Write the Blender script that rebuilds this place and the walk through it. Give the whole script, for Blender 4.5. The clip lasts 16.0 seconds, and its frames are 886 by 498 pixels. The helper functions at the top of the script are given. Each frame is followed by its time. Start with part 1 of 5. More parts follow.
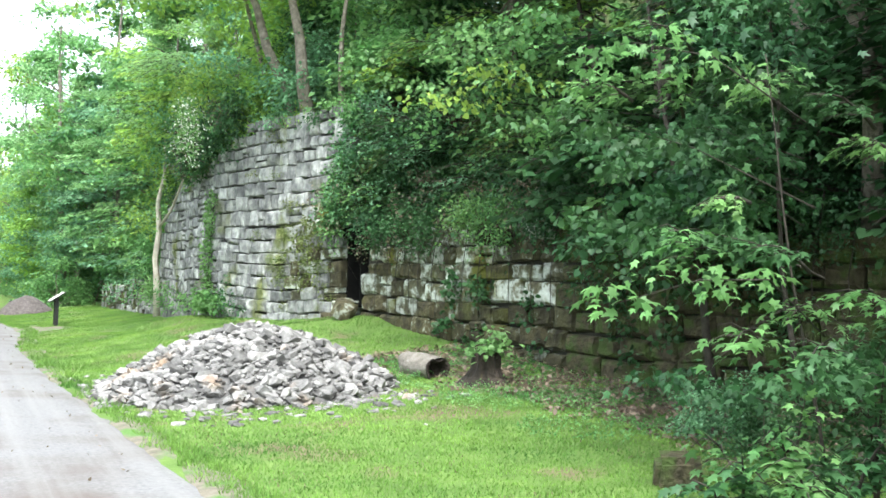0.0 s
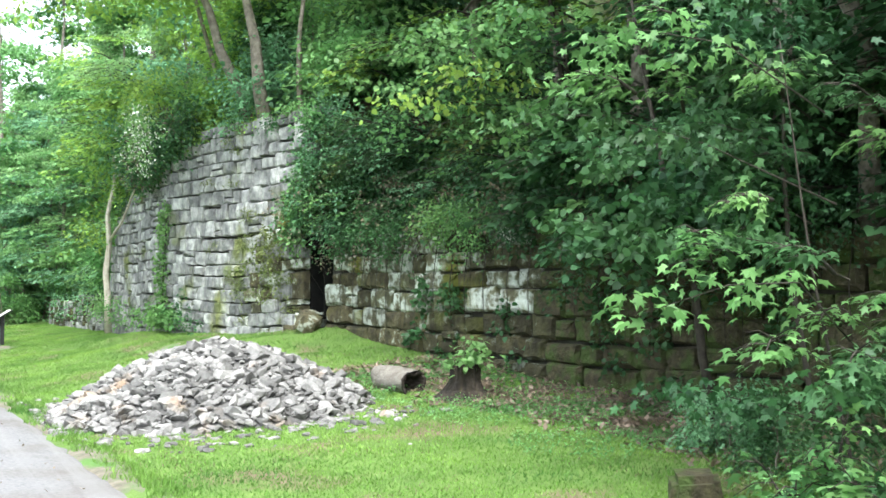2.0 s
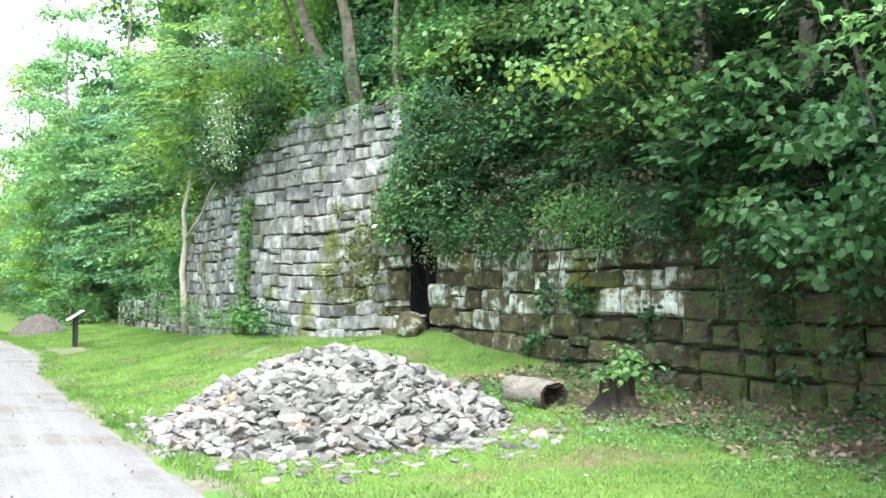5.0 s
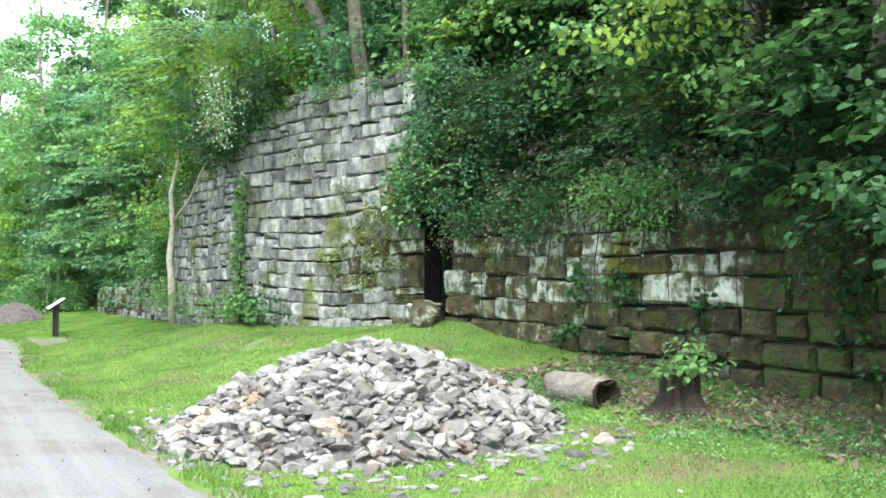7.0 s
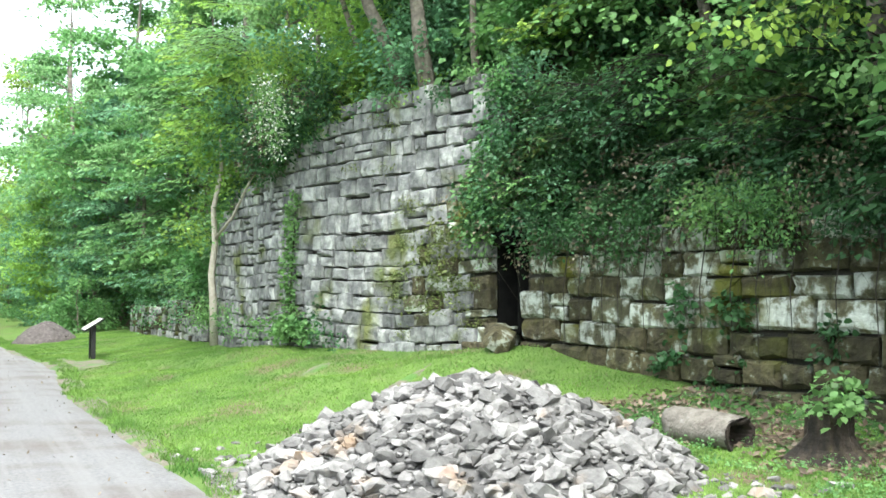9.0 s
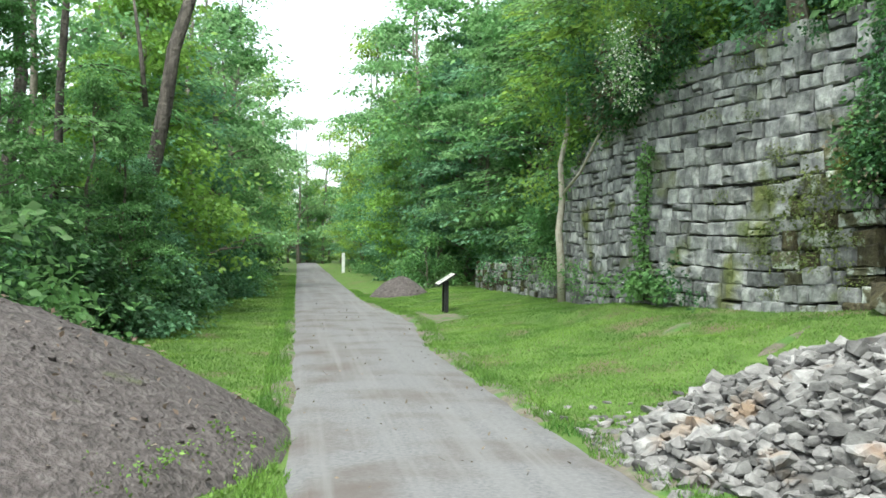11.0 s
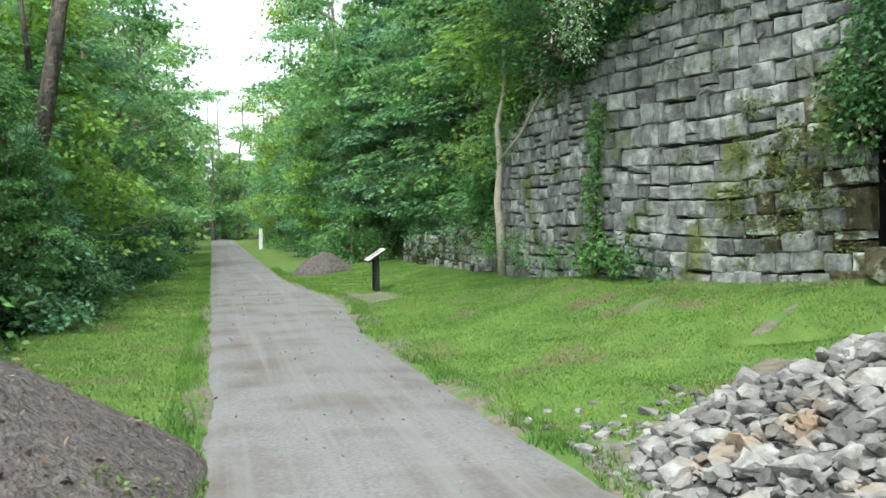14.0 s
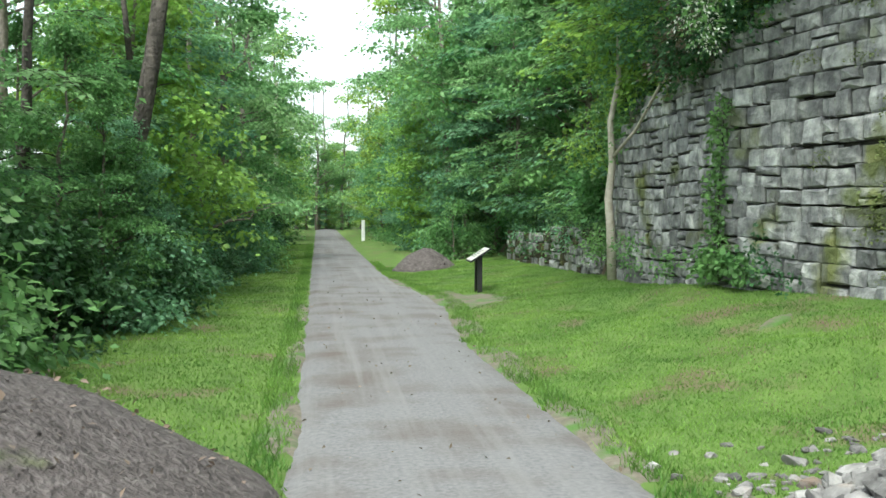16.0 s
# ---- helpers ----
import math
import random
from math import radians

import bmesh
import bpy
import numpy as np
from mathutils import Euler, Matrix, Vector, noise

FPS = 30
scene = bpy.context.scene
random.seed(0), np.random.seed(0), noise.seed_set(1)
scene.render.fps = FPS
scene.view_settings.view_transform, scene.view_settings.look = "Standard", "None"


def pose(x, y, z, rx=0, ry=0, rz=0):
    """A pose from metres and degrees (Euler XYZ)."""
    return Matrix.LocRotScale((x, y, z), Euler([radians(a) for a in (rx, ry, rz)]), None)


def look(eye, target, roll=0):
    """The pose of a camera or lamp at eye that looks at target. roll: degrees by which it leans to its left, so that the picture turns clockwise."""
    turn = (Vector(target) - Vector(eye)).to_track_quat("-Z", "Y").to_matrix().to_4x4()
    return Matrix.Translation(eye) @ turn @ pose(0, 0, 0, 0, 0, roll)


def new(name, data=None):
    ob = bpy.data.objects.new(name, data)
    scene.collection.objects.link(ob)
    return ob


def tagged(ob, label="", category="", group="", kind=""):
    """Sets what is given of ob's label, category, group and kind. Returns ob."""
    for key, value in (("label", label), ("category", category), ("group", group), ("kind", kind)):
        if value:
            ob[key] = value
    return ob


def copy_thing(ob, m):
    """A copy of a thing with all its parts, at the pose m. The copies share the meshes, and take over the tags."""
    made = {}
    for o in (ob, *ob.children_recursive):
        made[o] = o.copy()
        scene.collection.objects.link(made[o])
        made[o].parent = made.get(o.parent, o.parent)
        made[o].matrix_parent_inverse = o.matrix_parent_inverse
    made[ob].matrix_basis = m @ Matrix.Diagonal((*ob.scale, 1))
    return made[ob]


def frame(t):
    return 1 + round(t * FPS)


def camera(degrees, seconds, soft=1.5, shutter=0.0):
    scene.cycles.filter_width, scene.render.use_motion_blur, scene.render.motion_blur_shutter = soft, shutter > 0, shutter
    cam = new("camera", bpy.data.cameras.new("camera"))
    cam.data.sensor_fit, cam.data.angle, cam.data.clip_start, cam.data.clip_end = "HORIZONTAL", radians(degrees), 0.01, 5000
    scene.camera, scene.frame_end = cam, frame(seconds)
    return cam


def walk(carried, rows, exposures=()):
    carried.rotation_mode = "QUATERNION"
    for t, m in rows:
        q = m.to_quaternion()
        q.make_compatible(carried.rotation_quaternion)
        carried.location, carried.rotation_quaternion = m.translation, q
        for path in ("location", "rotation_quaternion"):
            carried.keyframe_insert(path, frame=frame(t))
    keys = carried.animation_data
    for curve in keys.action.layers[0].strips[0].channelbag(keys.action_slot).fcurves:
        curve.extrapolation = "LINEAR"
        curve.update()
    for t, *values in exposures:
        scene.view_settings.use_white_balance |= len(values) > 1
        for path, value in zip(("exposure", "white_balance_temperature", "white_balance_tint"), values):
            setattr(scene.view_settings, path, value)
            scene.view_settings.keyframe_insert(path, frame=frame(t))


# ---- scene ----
cam = camera(47, 16.0, soft=1.6)
PATH = [
    (0, (0.890, -3.740, 1.543), (5.246, 5.255, 1.873), 1.60),
    (0.5, (0.869, -3.619, 1.529), (5.199, 5.395, 1.630), 0.78),
    (1, (0.861, -3.452, 1.546), (5.243, 5.525, 2.019), -1.79),
    (1.5, (0.871, -3.275, 1.534), (5.106, 5.774, 1.953), -0.08),
    (2, (0.893, -3.054, 1.557), (5.680, 5.715, 1.970), 0.34),
    (2.5, (0.866, -2.802, 1.545), (5.663, 5.965, 1.909), 0.91),
    (3, (0.850, -2.475, 1.570), (5.491, 6.373, 2.010), 0.41),
    (3.5, (0.831, -2.181, 1.598), (5.701, 6.537, 2.133), 2.27),
    (4, (0.765, -1.925, 1.605), (5.823, 6.690, 2.060), 1.30),
    (4.5, (0.730, -1.611, 1.612), (5.782, 7.012, 1.959), 1.12),
    (5, (0.688, -1.229, 1.577), (5.043, 7.765, 1.976), 0.38),
    (7.5, (0.564, 0.462, 1.579), (5.186, 9.326, 1.833), 0.33),
    (8, (0.534, 0.820, 1.608), (5.009, 9.746, 2.172), 0.56),
    (8.5, (0.479, 1.176, 1.611), (5.074, 10.045, 2.101), 0.26),
    (9, (0.364, 1.523, 1.632), (4.804, 10.472, 2.064), 0.43),
    (9.5, (0.323, 1.850, 1.593), (3.263, 11.383, 2.287), 0.02),
    (10, (0.211, 1.935, 1.570), (1.889, 11.791, 1.802), 0.77),
    (12.5, (0.094, 3.011, 1.584), (1.430, 12.921, 1.505), 0.58),
    (13, (0.135, 3.333, 1.609), (1.554, 13.231, 1.497), 0.07),
    (13.5, (0.115, 3.757, 1.604), (2.048, 13.567, 1.430), -1.44),
    (14, (0.141, 4.101, 1.592), (2.343, 13.852, 1.309), -0.88),
    (14.5, (0.217, 4.368, 1.631), (2.280, 14.150, 1.422), -0.46),
    (15, (0.207, 4.651, 1.642), (2.279, 14.433, 1.488), 0.60),
    (15.5, (0.221, 4.822, 1.700), (1.850, 14.685, 1.415), 0.03),
    (16, (0.254, 5.014, 1.743), (1.474, 14.933, 1.380), 0.07),
]
walk(cam, [(t, look(e, a, r)) for t, e, a, r in PATH], exposures=[(0, 2.4, 6050, 5), (4.5, 2.45, 6050, 5), (5, 2.55, 6050, 5), (7.5, 2.3, 6100, 4), (9, 2.3, 6100, 4), (9.5, 2.25, 6100, 3), (10, 1.83, 6150, 1), (12.5, 1.59, 6150, 0), (16, 1.55, 6150, 0)])


# ---- light ----
world = bpy.data.worlds.new("world")
scene.world = world
world.use_nodes = True
wn = world.node_tree.nodes
sky = wn.new("ShaderNodeTexSky")
sky.sky_type = "NISHITA"
sky.sun_disc = False
sky.sun_elevation = radians(62.4)
sky.sun_rotation = radians(207.5)
sky.air_density, sky.dust_density, sky.ozone_density = 1.0, 2.5, 0.3
haze = wn.new("ShaderNodeHueSaturation")
haze.inputs["Saturation"].default_value = 0.3
world.node_tree.links.new(sky.outputs[0], haze.inputs["Color"])
world.node_tree.links.new(haze.outputs["Color"], wn["Background"].inputs[0])
wn["Background"].inputs[1].default_value = 0.15
sun = new("sun", bpy.data.lights.new("sun", "SUN"))
sun.data.energy, sun.data.angle, sun.data.color = 1.5, radians(30), (1.0, 0.96, 0.88)
# soft light from high above the trail, behind the walker
sun.matrix_world = look((-6.5, -12.5, 27), (0, 0, 0))


# ---- materials ----
def ramp_mat(name, stops, scale=6.0, detail=6.0, rough=0.9, bump=0.3, bump_scale=40.0, dist=0.02, rand=0.0, spec=0.3, second=None, thin=0.0, streak=None, run=(3.5, 3.5, 0.7), shift=False):
    """stops: (place, colour) along a noise; second: (colour, scale, low, high) stains over it; rand: value spread per piece; thin: light let through."""
    m = bpy.data.materials.new(name)
    m.use_nodes = True
    n, l = m.node_tree.nodes, m.node_tree.links
    b = n["Principled BSDF"]
    b.inputs["Roughness"].default_value = rough
    b.inputs["Specular IOR Level"].default_value = spec
    co = n.new("ShaderNodeTexCoord")
    geo = n.new("ShaderNodeNewGeometry")
    no = n.new("ShaderNodeTexNoise")
    no.inputs["Scale"].default_value, no.inputs["Detail"].default_value = scale, detail
    no.inputs["Roughness"].default_value = 0.62
    spot = geo.outputs["Position"]
    if shift:
        # each stone has its own piece of the pattern
        oi = n.new("ShaderNodeObjectInfo")
        mu = n.new("ShaderNodeMath")
        mu.operation = "MULTIPLY"
        mu.inputs[1].default_value = 37.0
        l.new(oi.outputs["Random"], mu.inputs[0])
        va = n.new("ShaderNodeVectorMath")
        l.new(spot, va.inputs[0])
        l.new(mu.outputs[0], va.inputs[1])
        spot = va.outputs["Vector"]
    l.new(spot, no.inputs["Vector"])
    cr = n.new("ShaderNodeValToRGB")
    el = cr.color_ramp.elements
    while len(el) < len(stops):
        el.new(0.5)
    for e, (p, c) in zip(el, stops):
        e.position, e.color = p, (*c, 1)
    l.new(no.outputs["Fac"], cr.inputs["Fac"])
    out = cr.outputs["Color"]
    if second:
        c2, s2, lo, hi = second
        n2 = n.new("ShaderNodeTexNoise")
        n2.inputs["Scale"].default_value, n2.inputs["Detail"].default_value = s2, 8
        l.new(geo.outputs["Position"], n2.inputs["Vector"])
        mr = n.new("ShaderNodeMapRange")
        mr.inputs["From Min"].default_value, mr.inputs["From Max"].default_value = lo, hi
        l.new(n2.outputs["Fac"], mr.inputs["Value"])
        mx = n.new("ShaderNodeMix")
        mx.data_type = "RGBA"
        l.new(mr.outputs["Result"], mx.inputs["Factor"])
        l.new(out, mx.inputs["A"])
        mx.inputs["B"].default_value = (*c2, 1)
        out = mx.outputs["Result"]
    if streak:
        c3, lo, hi = streak
        mp = n.new("ShaderNodeMapping")
        mp.inputs["Scale"].default_value = run
        l.new(geo.outputs["Position"], mp.inputs["Vector"])
        n3 = n.new("ShaderNodeTexNoise")
        n3.inputs["Scale"].default_value, n3.inputs["Detail"].default_value = 1.6, 10
        n3.inputs["Roughness"].default_value = 0.65
        l.new(mp.outputs["Vector"], n3.inputs["Vector"])
        m3 = n.new("ShaderNodeMapRange")
        m3.inputs["From Min"].default_value, m3.inputs["From Max"].default_value = lo, hi
        m3.inputs["To Max"].default_value = 0.85
        l.new(n3.outputs["Fac"], m3.inputs["Value"])
        x3 = n.new("ShaderNodeMix")
        x3.data_type = "RGBA"
        l.new(m3.outputs["Result"], x3.inputs["Factor"])
        l.new(out, x3.inputs["A"])
        x3.inputs["B"].default_value = (*c3, 1)
        out = x3.outputs["Result"]
    if rand:
        hs = n.new("ShaderNodeHueSaturation")
        ri = n.new("ShaderNodeObjectInfo")
        ad = n.new("ShaderNodeMath")
        ad.operation = "ADD"
        l.new(ri.outputs["Random"], ad.inputs[0])
        l.new(geo.outputs["Random Per Island"], ad.inputs[1])
        fr = n.new("ShaderNodeMath")
        fr.operation = "FRACT"
        l.new(ad.outputs[0], fr.inputs[0])
        mv = n.new("ShaderNodeMapRange")
        mv.inputs["To Min"].default_value, mv.inputs["To Max"].default_value = 1 - rand, 1 + rand
        l.new(fr.outputs[0], mv.inputs["Value"])
        l.new(mv.outputs["Result"], hs.inputs["Value"])
        l.new(out, hs.inputs["Color"])
        mh = n.new("ShaderNodeMapRange")
        mh.inputs["To Min"].default_value, mh.inputs["To Max"].default_value = 0.5 - 0.03 * rand, 0.5 + 0.03 * rand
        l.new(ri.outputs["Random"], mh.inputs["Value"])
        l.new(mh.outputs["Result"], hs.inputs["Hue"])
        out = hs.outputs["Color"]
    l.new(out, b.inputs["Base Color"])
    if bump:
        nb = n.new("ShaderNodeTexNoise")
        nb.inputs["Scale"].default_value, nb.inputs["Detail"].default_value = bump_scale, 8
        l.new(geo.outputs["Position"], nb.inputs["Vector"])
        bu = n.new("ShaderNodeBump")
        bu.inputs["Strength"].default_value, bu.inputs["Distance"].default_value = bump, dist
        l.new(nb.outputs["Fac"], bu.inputs["Height"])
        l.new(bu.outputs["Normal"], b.inputs["Normal"])
    if thin:
        tr = n.new("ShaderNodeBsdfTranslucent")
        l.new(out, tr.inputs["Color"])
        ms = n.new("ShaderNodeMixShader")
        ms.inputs["Fac"].default_value = thin
        l.new(b.outputs["BSDF"], ms.inputs[1])
        l.new(tr.outputs["BSDF"], ms.inputs[2])
        l.new(ms.outputs["Shader"], n["Material Output"].inputs["Surface"])
    return m


def leaf_mat(name, dark, light, thin=0.35, rand=0.35, rough=0.5, patch=0.9):
    return ramp_mat(name, [(0.3, dark), (0.7, light)], scale=patch, detail=3, rough=rough, bump=0, rand=rand, spec=0.35, thin=thin)


GRAVEL = ramp_mat("gravel", [(0.32, (0.115, 0.11, 0.112)), (0.5, (0.155, 0.15, 0.152)), (0.68, (0.2, 0.194, 0.194))], scale=26.0, detail=14, bump=0.35, bump_scale=140, dist=0.006, second=((0.1, 0.082, 0.072), 0.9, 0.45, 0.7), streak=((0.195, 0.189, 0.186), 0.48, 0.7), run=(2.2, 0.05, 1.0))
EARTH = ramp_mat("earth", [(0.3, (0.06, 0.105, 0.02)), (0.5, (0.09, 0.15, 0.03)), (0.75, (0.125, 0.19, 0.042))], scale=2.2, detail=8, bump=0.8, bump_scale=30, dist=0.03, second=((0.13, 0.095, 0.062), 0.9, 0.56, 0.68))
LITTER = ramp_mat("leaf_litter", [(0.3, (0.04, 0.031, 0.021)), (0.55, (0.09, 0.064, 0.043)), (0.8, (0.16, 0.118, 0.082))], scale=18, detail=8, bump=0.9, bump_scale=35, dist=0.03, second=((0.04, 0.1, 0.02), 1.2, 0.42, 0.55))
DIRT = ramp_mat("dirt", [(0.3, (0.05, 0.042, 0.04)), (0.52, (0.1, 0.084, 0.08)), (0.78, (0.18, 0.157, 0.15))], scale=11, detail=12, bump=1.0, bump_scale=22, dist=0.06, second=((0.1, 0.12, 0.045), 1.3, 0.66, 0.74))
VERGE = ramp_mat("verge_dirt", [(0.3, (0.09, 0.08, 0.06)), (0.55, (0.15, 0.13, 0.1)), (0.75, (0.19, 0.175, 0.15))], scale=9, detail=10, bump=0.6, bump_scale=50, dist=0.015, second=((0.07, 0.14, 0.03), 2.2, 0.5, 0.62))
STONE = ramp_mat("wall_stone", [(0.3, (0.085, 0.085, 0.086)), (0.44, (0.165, 0.165, 0.162)), (0.57, (0.285, 0.287, 0.27)), (0.72, (0.46, 0.46, 0.42))], scale=3.6, detail=12, streak=((0.055, 0.055, 0.055), 0.54, 0.71), bump=0.8, bump_scale=12, dist=0.04, rand=0.36, second=((0.12, 0.135, 0.05), 1.1, 0.58, 0.7), shift=True)
MOSSY = ramp_mat("mossy_stone", [(0.3, (0.02, 0.018, 0.011)), (0.44, (0.046, 0.04, 0.021)), (0.58, (0.078, 0.07, 0.035)), (0.61, (0.18, 0.19, 0.15)), (0.75, (0.34, 0.355, 0.3))], scale=4.2, detail=14, bump=1.0, bump_scale=12, dist=0.05, rand=0.4, second=((0.075, 0.08, 0.014), 1.0, 0.58, 0.7), streak=((0.022, 0.02, 0.012), 0.5, 0.68), shift=True)
LICHEN = ramp_mat("lichened_stone", [(0.3, (0.04, 0.036, 0.02)), (0.45, (0.1, 0.095, 0.055)), (0.5, (0.2, 0.205, 0.16)), (0.54, (0.38, 0.4, 0.35)), (0.72, (0.56, 0.58, 0.52))], scale=4.2, detail=14, bump=0.9, bump_scale=14, dist=0.04, rand=0.32, second=((0.11, 0.11, 0.02), 1.1, 0.55, 0.66), streak=((0.035, 0.032, 0.02), 0.52, 0.68), shift=True)
WITHERED = leaf_mat("withered_leaf", (0.07, 0.058, 0.035), (0.15, 0.125, 0.08), thin=0.1, rand=0.4)
# dark moss brown; on the wall's near end it carries shade too
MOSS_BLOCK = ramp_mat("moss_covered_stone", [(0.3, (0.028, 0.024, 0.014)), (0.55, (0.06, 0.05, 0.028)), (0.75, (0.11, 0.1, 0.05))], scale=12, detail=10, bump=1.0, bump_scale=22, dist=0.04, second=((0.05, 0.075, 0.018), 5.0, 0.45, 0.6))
TWIG = ramp_mat("twig_bark", [(0.3, (0.022, 0.018, 0.014)), (0.7, (0.06, 0.05, 0.04))], scale=14, bump=0.5)
# near-black, the shade inside the wall's hole put into the colour
VOID = ramp_mat("hole_shade_black", [(0.3, (0.003, 0.003, 0.003)), (0.7, (0.009, 0.009, 0.008))], scale=5, bump=0.4, spec=0.05)
LOG = ramp_mat("log_bark", [(0.3, (0.1, 0.085, 0.07)), (0.6, (0.2, 0.18, 0.155)), (0.8, (0.3, 0.285, 0.26))], scale=10, detail=9, bump=0.9, bump_scale=25, dist=0.02)
CORE = ramp_mat("wall_core", [(0.3, (0.02, 0.02, 0.016)), (0.7, (0.06, 0.055, 0.045))], scale=5, bump=0.5)
RUBBLE = ramp_mat("rubble", [(0.3, (0.085, 0.08, 0.078)), (0.5, (0.165, 0.157, 0.15)), (0.75, (0.29, 0.278, 0.265))], scale=7, detail=10, bump=0.7, bump_scale=30, dist=0.02, rand=0.5, second=((0.2, 0.145, 0.1), 1.7, 0.63, 0.75))
BARK = ramp_mat("bark", [(0.3, (0.09, 0.075, 0.06)), (0.7, (0.25, 0.22, 0.18))], scale=9, detail=8, bump=0.9, bump_scale=25, dist=0.03)
STUMP = ramp_mat("stump_wood", [(0.3, (0.016, 0.012, 0.009)), (0.55, (0.045, 0.034, 0.025)), (0.75, (0.09, 0.075, 0.04))], scale=8, detail=9, bump=0.9, bump_scale=22, dist=0.03, streak=((0.012, 0.01, 0.008), 0.45, 0.6), run=(6.0, 6.0, 0.8))
PALE_BARK = ramp_mat("pale_bark", [(0.3, (0.2, 0.175, 0.14)), (0.7, (0.36, 0.33, 0.28))], scale=8, detail=8, bump=0.5, bump_scale=25)
DARK_WOOD = ramp_mat("rotten_wood", [(0.3, (0.008, 0.006, 0.005)), (0.7, (0.035, 0.025, 0.019))], scale=12, bump=0.9, bump_scale=30)
BLACK = ramp_mat("black_paint", [(0.3, (0.012, 0.012, 0.013)), (0.7, (0.03, 0.03, 0.03))], scale=20, rough=0.5, bump=0.1)
PANEL = ramp_mat("sign_panel", [(0.3, (0.5, 0.49, 0.43)), (0.7, (0.62, 0.6, 0.53))], scale=7, rough=0.3, bump=0)
WHITE = ramp_mat("white_paint", [(0.3, (0.7, 0.7, 0.68)), (0.7, (0.82, 0.82, 0.8))], scale=9, rough=0.6, bump=0.1)
PETAL = leaf_mat("petals", (0.62, 0.64, 0.55), (0.8, 0.8, 0.74), rand=0.15)
LEAF = leaf_mat("leaf", (0.1, 0.225, 0.075), (0.2, 0.36, 0.12), thin=0.5)
LEAF_PALE = leaf_mat("leaf_pale", (0.18, 0.32, 0.055), (0.32, 0.47, 0.1), thin=0.5)
# paler green, with skylight on the crowns put into the colour
LEAF_SKY = leaf_mat("leaf_skylit", (0.15, 0.29, 0.11), (0.27, 0.44, 0.18), thin=0.55)
DEAD = ramp_mat("bleached_bark", [(0.3, (0.32, 0.28, 0.22)), (0.7, (0.55, 0.5, 0.42))], scale=8, detail=8, bump=0.5, bump_scale=25)
LEAF_OLIVE = leaf_mat("leaf_olive", (0.08, 0.115, 0.03), (0.17, 0.2, 0.06), thin=0.3)
# dark green leaf, which on the bank also stands in for shade
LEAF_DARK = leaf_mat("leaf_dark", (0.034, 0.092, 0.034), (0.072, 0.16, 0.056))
# darkest leaf, with the deep shade under the canopy put into its colour
LEAF_SHADE = leaf_mat("leaf_shade", (0.022, 0.07, 0.028), (0.05, 0.12, 0.045))
LEAF_BLUE = leaf_mat("leaf_bluish", (0.11, 0.245, 0.13), (0.2, 0.37, 0.2), thin=0.5)
GRASS = leaf_mat("grass_blade", (0.062, 0.145, 0.022), (0.2, 0.32, 0.06), thin=0.3, rand=0.3, patch=0.7)
DRY = leaf_mat("dry_leaf", (0.1, 0.075, 0.052), (0.22, 0.165, 0.12), thin=0.1, rand=0.4)


# ---- mesh helpers ----
def mesh_np(name, verts, faces, mat, smooth=False):
    """faces: an (n, k) array of equal polygons, or a list."""
    me = bpy.data.meshes.new(name)
    if isinstance(faces, np.ndarray):
        n, k = faces.shape
        me.vertices.add(len(verts))
        me.vertices.foreach_set("co", np.asarray(verts, np.float32).ravel())
        me.loops.add(n * k)
        me.loops.foreach_set("vertex_index", faces.astype(np.int32).ravel())
        me.polygons.add(n)
        me.polygons.foreach_set("loop_start", np.arange(0, n * k, k, dtype=np.int32))
        me.update(calc_edges=True)
    else:
        me.from_pydata([tuple(v) for v in verts], [], faces)
    me.materials.append(mat)
    if smooth:
        me.shade_smooth()
    return me


def thing(name, x=0, y=0, z=0, label="", category="", group="", kind=""):
    ob = new(name)
    ob.matrix_world = pose(x, y, z)
    return tagged(ob, label, category, group, kind)


def part(name, me, parent, label="", m=None):
    ob = new(name, me)
    ob.parent = parent
    if m is not None:
        ob.matrix_basis = m
    return tagged(ob, label)


def sstep(v, lo, hi):
    t = min(1.0, max(0.0, (v - lo) / (hi - lo)))
    return t * t * (3 - 2 * t)


def along(v, table):
    """Straight lines through a short table of (v, value)."""
    return float(np.interp(v, [a for a, _ in table], [b for _, b in table]))


# ---- the plan ----
# the face line of the stone wall, as x for each y along the trail
FACE = [(-60, 10.5), (-4, 9.6), (6, 8.85), (14.1, 7.98), (14.2, 7.66), (15.0, 7.45), (20.0, 6.3), (24.9, 6.1), (26.5, 6.25), (36, 6.1), (60, 7.0), (400, 12.0)]
# the height of the grass at the wall's foot
FOOT = [(-10, 0.25), (4, 0.3), (8, 0.37), (11, 0.6), (14, 0.82), (16, 0.74), (20, 0.6), (25, 0.42), (30, 0.32), (60, 0.3)]
# the height of the bank behind the wall's face
BANK = [(-60, 2.0), (0, 2.1), (13.6, 2.45), (14.15, 2.5), (14.2, 4.7), (15.3, 4.85), (15.9, 4.7), (16.8, 4.95), (18.15, 4.85), (19.25, 4.6), (20, 4.2), (22.5, 3.9), (24.3, 3.6), (24.7, 3.0), (25.6, 1.6), (27, 1.25), (36, 0.95), (40, 0.7), (400, 0.7)]
SLOPE = [(-60, 0.45), (10, 0.6), (30, 0.7), (100, 0.5), (400, 0.3)]


